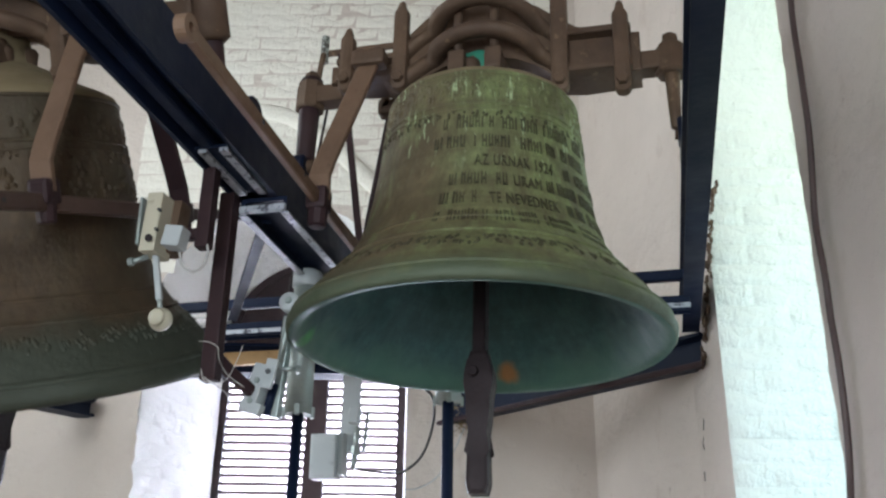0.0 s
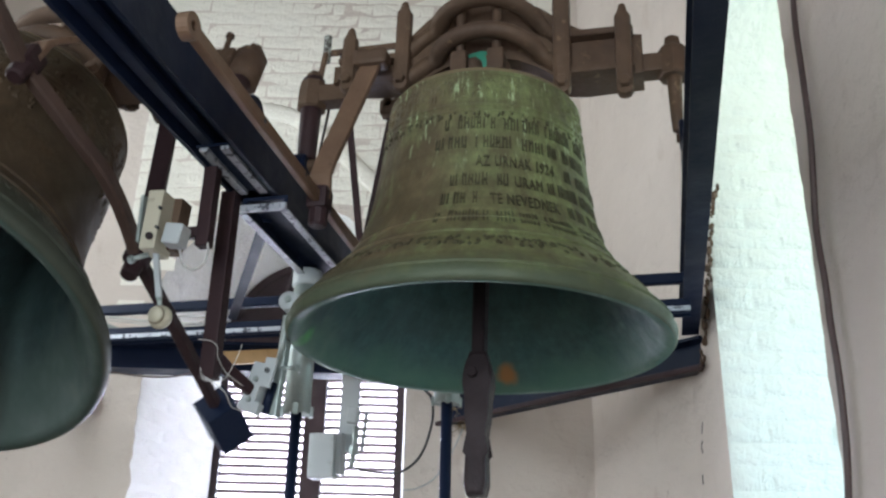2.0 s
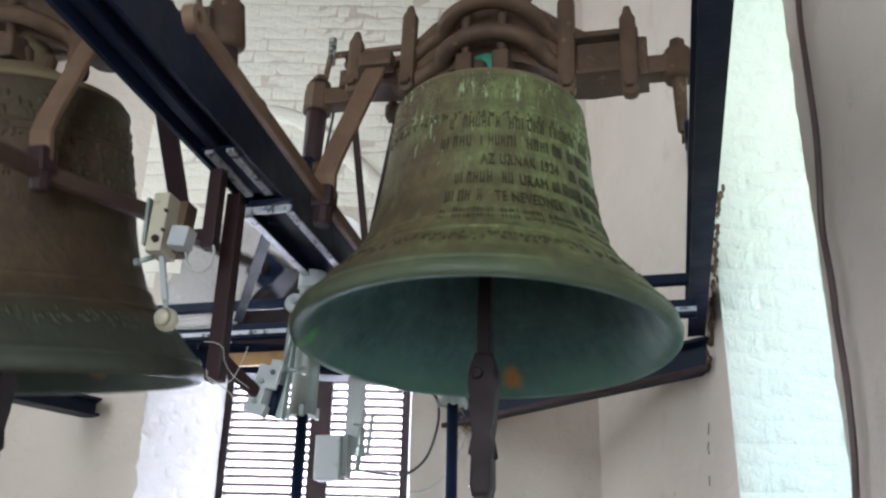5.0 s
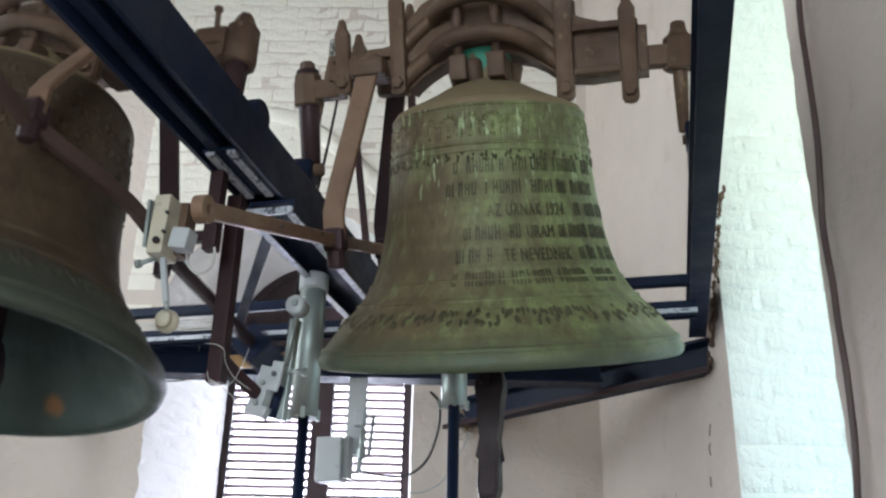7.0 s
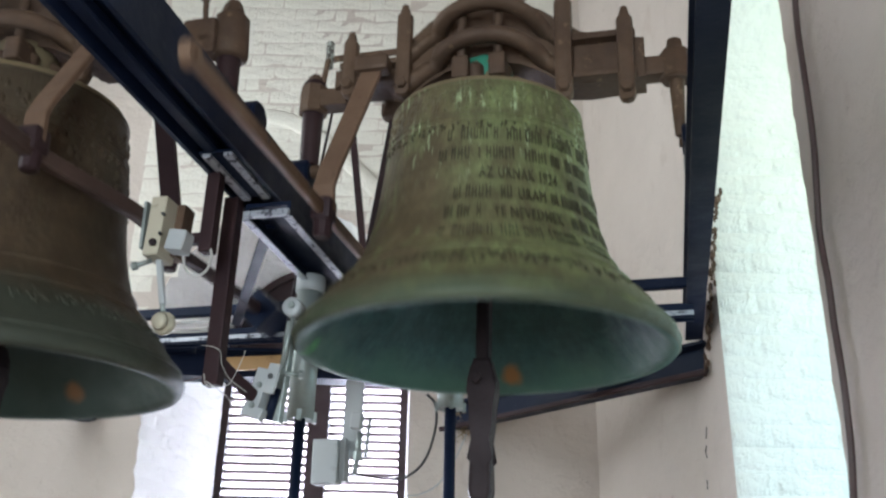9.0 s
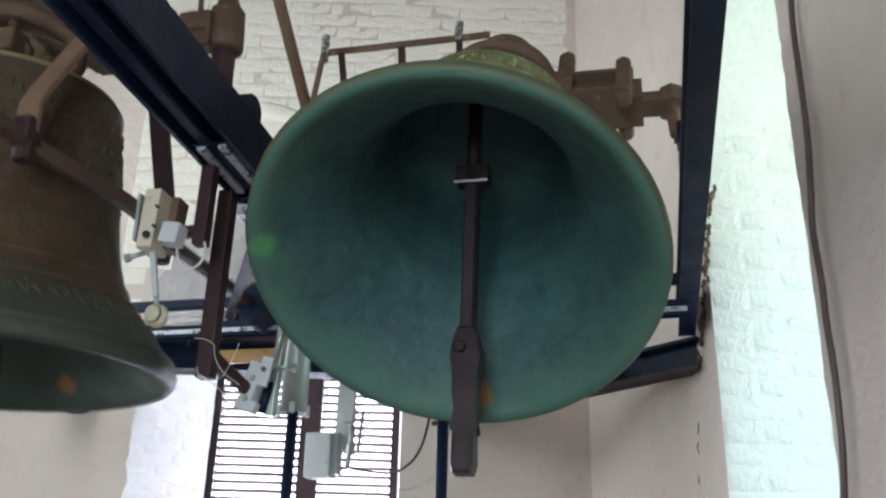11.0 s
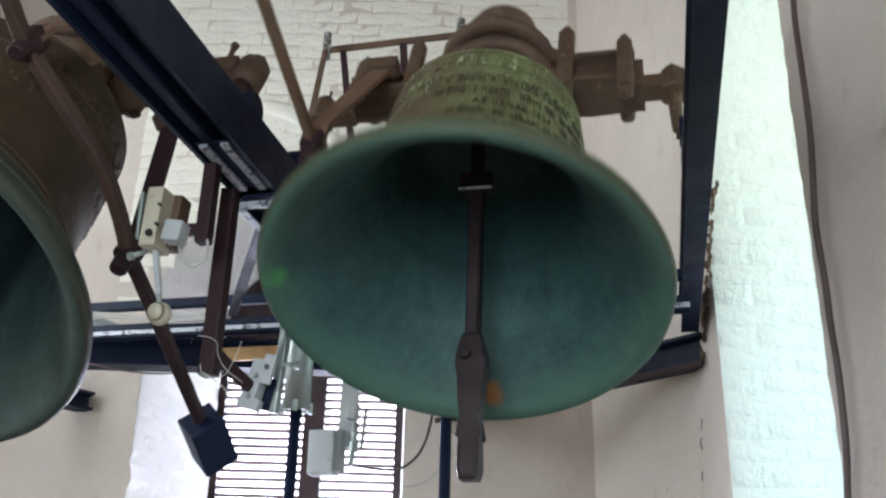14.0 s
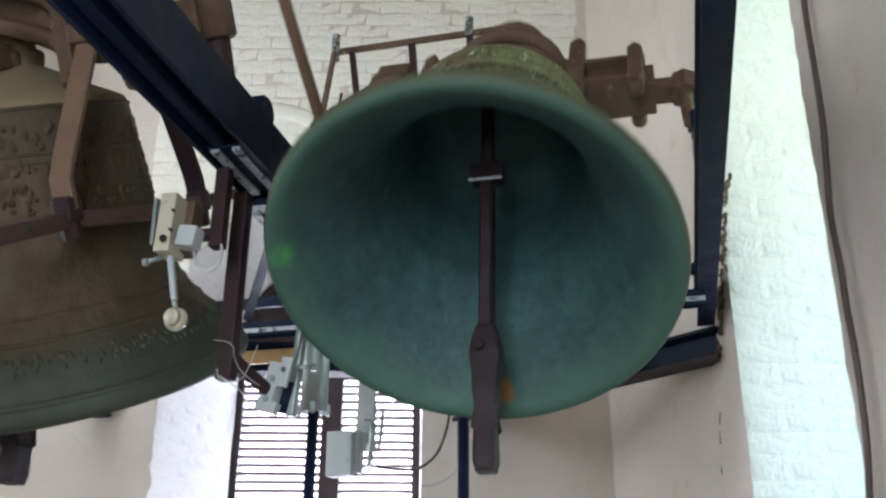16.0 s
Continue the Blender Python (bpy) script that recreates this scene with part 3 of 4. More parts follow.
def bolt_through(bm, x, z, y0, y1, r):
    rod(bm, (x, y0, z), (x, y0 + 0.02, z), r, seg=6, chamfer=0.003)
    rod(bm, (x, y0 + 0.02, z), (x, y1 - 0.02, z), r * 0.6)
    rod(bm, (x, y1 - 0.02, z), (x, y1, z), r, seg=6, chamfer=0.003)
    return bm


def long_block(p0, p1, w, d):
    p0, p1 = Vector(p0), Vector(p1)
    sd, ax, fr = basis(p1 - p0)
    m = Matrix((sd, fr, ax)).transposed().to_4x4()
    m.translation = p0
    return box(bmesh.new(), -w / 2, w / 2, -d / 2, d / 2, 0, (p1 - p0).length, 0.012, m)


def make_bell(name, m, R, L, label, metal, knob, rear, weight, tall=1.0, wide=1.0):
    """A swinging bell with its cranked yoke; the origin lies on the swing axis, x along it."""
    bell = thing(name, m, label, "bell", "swinging bells")
    top = 1.37 * R * tall - L
    body = part("bell_body", fatten(bell_shape(R, L), R, L, tall, wide), (metal, VERDIGRIS_SHADED if weight else VERDIGRIS, DUST), bell, "", True)
    for h, w, out in ((1.335, 0.022, 0.004), (1.13, 0.02, 0.004), (1.09, 0.012, 0.003), (0.43, 0.018, 0.004), (0.33, 0.02, 0.005), (0.10, 0.03, 0.005)):
        part("moulding", fatten(hoop(bmesh.new(), R, L, h, w, out), R, L, tall, wide), metal, body, "", True)
    tagged(part("ornament_band", fatten(relief(R, L, 1.225, 0.062, 30, "arch", 3) if not weight else figures(R, L), R, L, tall, wide), metal, body, "raised band of arches"), kind="stuff")
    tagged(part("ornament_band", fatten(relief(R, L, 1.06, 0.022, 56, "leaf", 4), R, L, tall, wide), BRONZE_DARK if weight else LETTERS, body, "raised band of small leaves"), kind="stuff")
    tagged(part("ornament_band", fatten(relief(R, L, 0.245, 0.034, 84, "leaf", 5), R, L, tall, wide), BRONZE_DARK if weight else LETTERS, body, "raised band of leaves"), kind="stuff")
    # crown and canons
    part("crown", rod(bmesh.new(), (0, 0, top + 0.105), (0, 0, top + 0.185), 0.078, 0.078, 10, 0.008), RUST if weight else COPPER_GREEN, bell, "" if weight else "bright green crown block", True)
    for a in range(6):
        q = math.tau * a / 6 + 0.25
        cx, cy = 0.078 * math.cos(q), 0.078 * math.sin(q)
        part("canon", rod(bmesh.new(), (cx * 0.8, cy * 0.8, top + 0.075), (cx * 1.1, cy * 1.1, top + 0.15), 0.030, 0.026, 12, 0.01), RUST, bell, "", True)
    # yoke: two arched cheeks with ribs, arms to both sides
    k = R / 0.5
    hump = [(-0.46, 0.30), (-0.30, 0.295), (-0.245, 0.27), (-0.215, 0.235), (-0.17, 0.28), (-0.11, 0.325), (-0.04, 0.345), (0.04, 0.345), (0.11, 0.325), (0.17, 0.28), (0.215, 0.235), (0.245, 0.225), (0.30, 0.218), (0.46, 0.225),
            (0.46, 0.38), (0.37, 0.395), (0.28, 0.425), (0.235, 0.47), (0.17, 0.54), (0.09, 0.59), (0.0, 0.605), (-0.09, 0.59), (-0.17, 0.54), (-0.225, 0.47), (-0.265, 0.40), (-0.34, 0.375), (-0.46, 0.37)]
    hump = [(x * k, z - 0.062) for x, z in hump]
    core = [(x * 0.985, 0.294 + (z - 0.294) * 0.80) for x, z in hump]
    part("yoke", slab(bmesh.new(), core, -0.05, 0.05, "y", 0.004), RUST, bell, "cast iron arched yoke")
    # flanges that arch from clamp to clamp and swell into a ring round the crown
    for side in (-1, 1):
        for zc, thick, reach, drop in ((0.315, 0.044, 0.088, 0.10), (0.418, 0.036, 0.095, 0.11)):
            line = []
            for i in range(25):
                x = -0.232 + 0.464 * i / 24
                u = (x - 0.018) / 0.15
                swell = max(0.0, 1 - u * u) ** 0.5 if abs(u) < 1 else 0.0
                line.append((x * k, side * (0.055 + reach * swell), zc - drop * abs(x / 0.232) ** 2.4))
            part("yoke_flange", sweep(bmesh.new(), line, flat(0.052, thick, 0.32)), RUST, bell, "", True)
    for x0, x1, z0, z1 in ((-0.43, -0.245, 0.292, 0.311), (-0.43, -0.245, 0.235, 0.262), (0.245, 0.43, 0.306, 0.326), (0.245, 0.43, 0.186, 0.206)):
        part("arm_flange", box(bmesh.new(), x0 * k, x1 * k, -0.085, -0.045, z0, z1, 0.006), RUST, bell)
    cap = lathe(bmesh.new(), [(0.0, 0.50), (0.098, 0.505), (0.112, 0.525), (0.108, 0.545), (0.09, 0.555), (0.088, 0.575), (0.07, 0.605), (0.04, 0.63), (0.0, 0.64)], 32)
    bmesh.ops.transform(cap, matrix=Matrix.Translation((0.02, -0.03, 0.015)), verts=cap.verts)
    part("yoke_cap", cap, RUST, bell, "domed cast cap", True)
    part("finial", rod(bmesh.new(), (0.02, -0.03, 0.645), (0.02, -0.03, 0.70), 0.020, 0.008, 8, 0.004), RUST, bell)
    for x in (-0.055, 0.05):
        part("tie_bolt", rod(bmesh.new(), (x, -0.105, 0.22), (x, -0.105, 0.53), 0.013, seg=12), RUST, bell, "", True)
        part("tie_foot", box(bmesh.new(), x - 0.024, x + 0.024, -0.130, -0.06, 0.195, 0.265, 0.008), RUST, bell)
    # clamps on the arms
    for x, z, h, w in ((-0.395, 0.290, 0.20, 0.044), (-0.232, 0.320, 0.29, 0.046), (0.232, 0.285, 0.34, 0.050), (0.402, 0.235, 0.28, 0.046)):
        for y, lift in ((-0.10, 0.0), (0.055, 0.10)):
            zc, hc = z + lift / 2, h - lift
            cl = slab(bmesh.new(), [(x * k + a, zc + b) for a, b in pointed(w, hc, 0.022)], y, y + 0.040, "y", 0.014)
            ob = part("clamp", cl, RUST, bell)
            b0, b1 = (y - 0.016, y + 0.05) if y < 0 else (y - 0.016, y + 0.05)
            part("bolt", bolt_through(bmesh.new(), x * k, zc - hc / 2 + 0.035, b0, b1, 0.018), RUST, ob)
            part("cap_nut", rod(bmesh.new(), (x * k, y + 0.018, zc + hc / 2 - 0.006), (x * k, y + 0.018, zc + hc / 2 + 0.022), 0.015, 0.010, 6, 0.004), RUST, ob)
    # gudgeon cranks at both ends
    for s in (-1, 1):
        ar = box(bmesh.new(), min(s * 0.42, s * 0.57) * k, max(s * 0.42, s * 0.57) * k, -0.03, 0.03, 0.205, 0.262, 0.006)
        part("crank_arm", ar, RUST, bell)
        cx = s * 0.535 * k
        if weight and s > 0:
            cx = 0.622
            part("crank", rod(bmesh.new(), (cx, 0.03, 0.30), (cx, 0.03, 0.02), 0.034, 0.030, 16, 0.004), PURPLE, bell, "", True)
            part("crank_collar", rod(bmesh.new(), (cx, 0.03, 0.205), (cx, 0.03, 0.345), 0.052, 0.048, 10, 0.010), RUST, bell, "", True)
            part("nut", rod(bmesh.new(), (cx, 0.03, 0.345), (cx, 0.03, 0.395), 0.034, 0.024, 6, 0.008), RUST, bell)
            part("crank_arm_end", box(bmesh.new(), cx - 0.12, cx - 0.02, -0.03, 0.05, 0.23, 0.315, 0.014), RUST, bell)
            part("crank_bolt", rod(bmesh.new(), (cx - 0.055, -0.02, 0.30), (cx - 0.055, -0.03, 0.37), 0.008, seg=8), RUST, bell)
            part("crank_bolt_head", rod(bmesh.new(), (cx - 0.055, -0.03, 0.366), (cx - 0.055, -0.032, 0.378), 0.013, seg=6), RUST, bell)
            continue
        cr = rod(bmesh.new(), (cx, 0, 0.30), (cx, 0, 0.02), 0.034 if s < 0 else 0.026, 0.028 if s < 0 else 0.014, 16, 0.004)
        part("crank", cr, PURPLE if s < 0 else RUST, bell, "", True)
        part("crank_collar", rod(bmesh.new(), (cx, 0, 0.19), (cx, 0, 0.285), 0.046, 0.042, 8, 0.006), RUST, bell)
        part("nut", rod(bmesh.new(), (cx, 0, 0.285), (cx, 0, 0.325), 0.026, 0.022, 6, 0.006), RUST, bell)
        part("gudgeon", rod(bmesh.new(), ((0.50 if s < 0 else 0.53) * s * k, 0, 0.0), (s * 0.585 * k, 0, 0.0), 0.02 if s < 0 else 0.013, seg=14), RUST, bell, "", True)
    # straps to the swing bar
    kx, ky, kz = knob
    rx, ry, rz = rear
    for yy, zz, xx, mat in ((ky, kz, kx, STRAP), (ry, rz, rx, PURPLE)):
        s = -1 if yy < 0 else 1
        tx = 0.352 if kx > 0 else -0.305
        head = Vector((tx, s * 0.142, 0.235))
        foot, knee = Vector((xx, yy, zz)), Vector((xx - 0.004, yy * 0.99, zz + 0.085))
        pts = [head, head.lerp(knee, 0.5), head.lerp(knee, 0.9), knee.lerp(foot, 0.12), foot]
        part("strap", sweep(bmesh.new(), pts, flat(0.018, 0.058), (1, 0, 0)), mat, bell, "tan flat iron strap" if s < 0 else "")
        block = part("strap_block", box(bmesh.new(), tx - 0.05, tx + 0.05, s * 0.135 - 0.035, s * 0.135 + 0.018, 0.225, 0.275, 0.012), RUST, bell)
        for kn in (-0.026, 0.026):
            part("knob", rod(bmesh.new(), (tx + kn, s * 0.10, 0.262), (tx + kn, s * 0.165, 0.262), 0.021, seg=14, chamfer=0.006), RUST, block, "", True)
        part("strap_clamp", box(bmesh.new(), xx - 0.028, xx + 0.028, yy - 0.03, yy + 0.03, zz - 0.03, zz + 0.034, 0.012), PURPLE, bell)
        part("clamp_bolt", rod(bmesh.new(), (xx, yy, zz - 0.075), (xx, yy, zz - 0.02), 0.024, 0.026, 10, 0.005), PURPLE, bell)
    return bell


bell_1 = make_bell("church_bell", Matrix.Translation(AX1), 0.5, 0.573, "green patinated bronze church bell on an iron yoke", BRONZE, (-0.387, -0.232, -0.232), (-0.387, 0.232, -0.232), False)
sb = sweep(bmesh.new(), [(-0.393, -0.942, -0.214), (-0.387, -0.232, -0.232), (-0.385, 0.30, -0.236)], flat(0.021, 0.034))
part("swing_bar", sb, STRAP, bell_1, "tan iron bar")
eye = bmesh.new()
N = 20
rr = [[eye.verts.new((-0.393 + x, -0.965 + r * math.sin(math.tau * i / N), -0.213 + r * math.cos(math.tau * i / N))) for i in range(N)] for x, r in ((-0.0125, 0.011), (-0.0125, 0.028), (0.0125, 0.028), (0.0125, 0.011))]
for a, b in zip(rr, rr[1:] + rr[:1]):
    for i in range(N):
        eye.faces.new((a[i], a[(i + 1) % N], b[(i + 1) % N], b[i]))
for hy in (-0.62, -0.36):
    part("bar_hole", rod(bmesh.new(), (-0.379, hy, -0.222), (-0.377, hy, -0.222), 0.006, seg=10), BLACK_CORD, bell_1)
part("bar_eye", eye, STRAP, bell_1, "eye with a bored hole")

# lettering on the first bell: what can be read, bars for the rest
body_1 = [c for c in bell_1.children if c.name.startswith("bell_body")][0]
rnd = random.Random(8)
for row, (words, a, before, after) in enumerate((("", 0.58, 26, 0), ("", 0.56, 27, 0), ("AZ URNAK 1924", 0.47, 0, 11), ("URAM", 0.56, 9, 13), ("TE NEVEDNEK", 0.52, 6, 11), ("", 0.54, 29, 0))):
    h, size = 0.975 - row * 0.115, 0.046
    rad = radius_at(h) * 0.5
    if words:
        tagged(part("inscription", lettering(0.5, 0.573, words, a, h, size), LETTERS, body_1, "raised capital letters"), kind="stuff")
        half = len(words) * size * 0.215
        for n, s in ((before, -1), (after, 1)):
            if n:
                wd = [rnd.uniform(0.014, 0.020) for _ in range(n)]
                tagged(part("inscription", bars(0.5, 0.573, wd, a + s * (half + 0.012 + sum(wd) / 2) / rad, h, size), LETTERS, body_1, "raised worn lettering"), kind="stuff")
    else:
        wd = [rnd.uniform(0.014, 0.020) for _ in range(before)]
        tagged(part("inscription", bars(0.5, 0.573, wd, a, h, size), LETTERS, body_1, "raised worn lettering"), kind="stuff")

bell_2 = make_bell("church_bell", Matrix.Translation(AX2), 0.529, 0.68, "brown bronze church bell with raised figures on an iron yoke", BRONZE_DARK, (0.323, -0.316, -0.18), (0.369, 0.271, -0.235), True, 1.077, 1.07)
sb = sweep(bmesh.new(), smooth_path([(0.335, -1.05, -0.20), (0.335, -0.70, -0.20), (0.332, -0.45, -0.203), (0.326, -0.316, -0.205), (0.362, -0.16, -0.218), (0.398, 0.0, -0.23), (0.392, 0.14, -0.234), (0.369, 0.271, -0.235)], 5), flat(0.030, 0.042))
part("swing_bar", sb, PURPLE_BROWN, bell_2, "bowed brown iron bar along the bell")
part("swing_bar_tail", sweep(bmesh.new(), [(0.369, 0.25, -0.236), (0.368, 0.6, -0.238), (0.364, 0.93, -0.242)], flat(0.032, 0.036)), PURPLE, bell_2, "dark straight end of the bar")
part("bar_hole", rod(bmesh.new(), (0.349, -0.50, -0.202), (0.351, -0.50, -0.202), 0.006, seg=10), BLACK_CORD, bell_2)
cu = box(bmesh.new(), -0.055, 0.055, -0.085, 0.085, -0.055, 0.055, 0.004, m=pose(0.363, 0.975, -0.243, 0, 45, 2))
part("counterweight", cu, BLUE, bell_2, "dark square block as a counterweight")


def make_clapper(bell):
    """A flat iron clapper; it hangs from its pivot at its own origin."""
    c = part("clapper", sweep(bmesh.new(), [(0, 0, 0.03), (0, 0, -0.48)], flat(0.034, 0.056), (0, 1, 0)), CLAPPER, bell, "dark flat iron clapper")
    half = ((0.022, 0.0), (0.028, -0.025), (0.038, -0.055), (0.038, -0.08), (0.031, -0.12), (0.029, -0.17), (0.023, -0.21), (0.022, -0.26), (0.027, -0.27), (0.029, -0.335), (0.022, -0.36))
    low = slab(bmesh.new(), [(-x, z - 0.405) for x, z in half] + [(x, z - 0.405) for x, z in half[::-1]], -0.034, 0.034, "y", 0.010)
    part("clapper_shoe", low, CLAPPER, c, "heavy forged striking end")
    part("clapper_bolt", rod(bmesh.new(), (-0.012, -0.048, -0.462), (-0.012, 0.048, -0.462), 0.015, seg=8, chamfer=0.003), CLAPPER, c)
    part("clapper_staple", box(bmesh.new(), -0.045, 0.045, -0.028, 0.028, 0.0, 0.05, 0.006), CLAPPER, c)
    part("clapper_hanger", rod(bmesh.new(), (0, 0, 0.03), (0, 0, 0.27), 0.02, seg=12), CLAPPER, c, "", True)
    part("staple_pin", rod(bmesh.new(), (-0.045, -0.034, -0.004), (0.045, -0.034, -0.004), 0.004, seg=8), BARE, c, "bright worn pin")
    return c


PIVOT_1, PIVOT_2 = Vector((0.0, 0, -0.185)), Vector((0.075, 0, -0.185))
clapper_1, clapper_2 = make_clapper(bell_1), make_clapper(bell_2)


# ---- bearings on the beams ----
def bearing(x, y, z0, z1, label):
    b = thing("bearing", pose(x, y, z0), label, "bearing", "bell bearings")
    part("pedestal", box(bmesh.new(), -0.03, 0.03, -0.07, 0.07, 0, z1 - z0 - 0.035, 0.004), BLUE, b)
    part("housing", rod(bmesh.new(), (-0.032, 0, z1 - z0), (0.032, 0, z1 - z0), 0.045, seg=20, chamfer=0.006), BLUE, b)
    return b


bearing(-0.985, AX1.y, 2.81, AX1.z, "dark blue pillow block on the steel beam")
bearing(-1.0, AX2.y, 2.81, AX2.z, "dark blue pillow block of the brown bell")
bearing(0.14, AX1.y, 2.81, AX1.z, "dark blue pillow block on the wall beam")


# ---- hangers and strikers ----
hanger_1 = thing("hanger_post", pose(-1.048, 2.03, 2.18), "dark red square steel post hanging from the beam", "post", "hanger posts")
part("post", box(bmesh.new(), -0.020, 0.020, -0.020, 0.020, 0.0, 0.50, 0.004), PURPLE, hanger_1)
hang_arm = sweep(bmesh.new(), [(-1.050, 2.045, 2.249), (-1.022, 2.090, 2.214), (-0.987, 2.140, 2.180)], flat(0.022, 0.03))
bmesh.ops.transform(hang_arm, matrix=pose(1.048, -2.03, -2.18), verts=hang_arm.verts)
part("arm", hang_arm, PURPLE, hanger_1)

hanger_2 = thing("hanger_post", pose(-1.032, 1.89, 2.468), "short dark red steel post hanging from the beam", "post", "hanger posts")
part("post", box(bmesh.new(), -0.017, 0.017, -0.017, 0.017, 0.0, 0.212, 0.004), PURPLE, hanger_2)
part("arm", box(bmesh.new(), -0.10, -0.018, -0.012, 0.012, 0.025, 0.052, 0.003), PURPLE, hanger_2)


def long_box(bm, p0, p1, w, d, bevel=0.003, up=(0, 1, 0)):
    """A bevelled block along the line p0 p1, w wide and d deep."""
    p0, p1 = Vector(p0), Vector(p1)
    ax = (p1 - p0).normalized()
    sd = ax.cross(Vector(up)).normalized()
    fr = sd.cross(ax)
    m = Matrix((sd, fr, ax)).transposed().to_4x4()
    m.translation = p0
    return box(bm, -w / 2, w / 2, -d / 2, d / 2, 0, (p1 - p0).length, bevel, m)


striker_2 = thing("bell_striker", Matrix(), "electric bell striker in a beige casing with a ball hammer", "striker", "bell strikers")
part("casing", long_box(bmesh.new(), (-1.130, 1.840, 2.436), (-1.125, 1.840, 2.586), 0.040, 0.075), PALEBOX, striker_2, "beige enamelled casing")
part("casing_edge", long_box(bmesh.new(), (-1.155, 1.830, 2.454), (-1.159, 1.830, 2.575), 0.008, 0.06, 0.002), GALV, striker_2)
part("magnet_housing", long_box(bmesh.new(), (-1.110, 1.880, 2.453), (-1.101, 1.880, 2.587), 0.034, 0.05), RUST, striker_2, "dark magnet housing")
part("terminal_box", long_box(bmesh.new(), (-1.071, 1.820, 2.443), (-1.063, 1.820, 2.494), 0.046, 0.045, 0.005), GREYBOX, striker_2, "small grey terminal box")
for a in ((-1.107, 1.795, 2.536), (-1.108, 1.795, 2.486)):
    part("rivet", rod(bmesh.new(), a, Vector(a) + Vector((0, 0.01, 0)), 0.004, seg=8), BLACK_CORD, striker_2)
part("screw", rod(bmesh.new(), (-1.119, 1.790, 2.461), (-1.131, 1.810, 2.471), 0.009, seg=10, chamfer=0.002), CLAPPER, striker_2)
part("stop_pin", rod(bmesh.new(), (-1.162, 1.800, 2.408), (-1.132, 1.820, 2.427), 0.006, seg=10), GALV, striker_2, "threaded stop pin", True)
part("stop_nut", rod(bmesh.new(), (-1.167, 1.800, 2.407), (-1.155, 1.800, 2.409), 0.010, seg=6), GALV, striker_2)
part("hammer_rod", long_box(bmesh.new(), (-1.099, 1.840, 2.324), (-1.125, 1.840, 2.441), 0.014, 0.012), GREYBOX, striker_2, "pale flat rod")
part("hammer_neck", rod(bmesh.new(), (-1.094, 1.840, 2.302), (-1.100, 1.840, 2.329), 0.006, seg=10), GALV, striker_2, "", True)
hb = Vector((-1.089, 1.840, 2.277))
bm = bmesh.new()
bmesh.ops.create_uvsphere(bm, u_segments=24, v_segments=14, radius=0.0275, matrix=Matrix.Translation(hb) @ Matrix.Diagonal((1, 0.85, 1, 1)))
part("hammer_ball", bm, PALEBOX, striker_2, "worn brass hammer ball", True)
part("hammer_face", rod(bmesh.new(), hb + Vector((-0.001, -0.027, -0.001)), hb + Vector((0, -0.018, 0)), 0.0165, 0.022, 20), PALEBOX, striker_2, "", True)

striker_1 = thing("bell_striker", Matrix(), "galvanised electric bell striker with a round hammer head", "striker", "bell strikers")
part("bracket", long_box(bmesh.new(), (-0.991, 2.160, 2.153), (-0.965, 2.160, 2.251), 0.036, 0.05), GREYBOX, striker_1, "grey bracket block")
part("bracket_plate", long_box(bmesh.new(), (-0.947, 2.130, 2.184), (-0.932, 2.130, 2.259), 0.030, 0.012), GREYBOX, striker_1, "bent plate with a bolt hole")
part("bracket_hole", rod(bmesh.new(), (-0.939, 2.118, 2.225), (-0.942, 2.125, 2.227), 0.007, seg=12), BLACK_CORD, striker_1)
for a in ((-0.974, 2.128, 2.208), (-0.988, 2.128, 2.157)):
    part("bolt", rod(bmesh.new(), a, Vector(a) + Vector((0, 0.012, 0)), 0.008, seg=6, chamfer=0.002), GALV, striker_1)
part("foot", long_box(bmesh.new(), (-1.015, 2.150, 2.152), (-0.962, 2.150, 2.132), 0.03, 0.03), GREYBOX, striker_1)
part("coil", rod(bmesh.new(), (-0.967, 2.190, 2.132), (-0.950, 2.190, 2.211), 0.012, seg=12), BLUE, striker_1, "dark blue coil", True)
part("hammer_rail", long_box(bmesh.new(), (-0.950, 2.210, 2.128), (-0.931, 2.210, 2.396), 0.022, 0.03), GALV, striker_1, "slanting galvanised rail")
part("hammer_rod", rod(bmesh.new(), (-0.938, 2.180, 2.267), (-0.918, 2.180, 2.400), 0.0065, seg=10), GALV, striker_1, "", True)
ha = Vector((-0.920, 2.180, 2.424))
part("hammer_head", rod(bmesh.new(), ha + Vector((0, -0.018, 0)), ha + Vector((0, 0.03, 0)), 0.026, seg=24, chamfer=0.004), GREYBOX, striker_1, "round pale hammer head", True)
part("hammer_bolt", rod(bmesh.new(), ha + Vector((0.002, -0.026, 0.002)), ha + Vector((0.002, -0.016, 0.002)), 0.010, seg=6, chamfer=0.002), GALV, striker_1)
part("stop_bolt", rod(bmesh.new(), (-0.927, 2.180, 2.247), (-0.892, 2.200, 2.250), 0.006, seg=10), GALV, striker_1, "", True)
part("stop_nut", rod(bmesh.new(), (-0.896, 2.195, 2.248), (-0.886, 2.200, 2.249), 0.011, seg=6), GALV, striker_1)


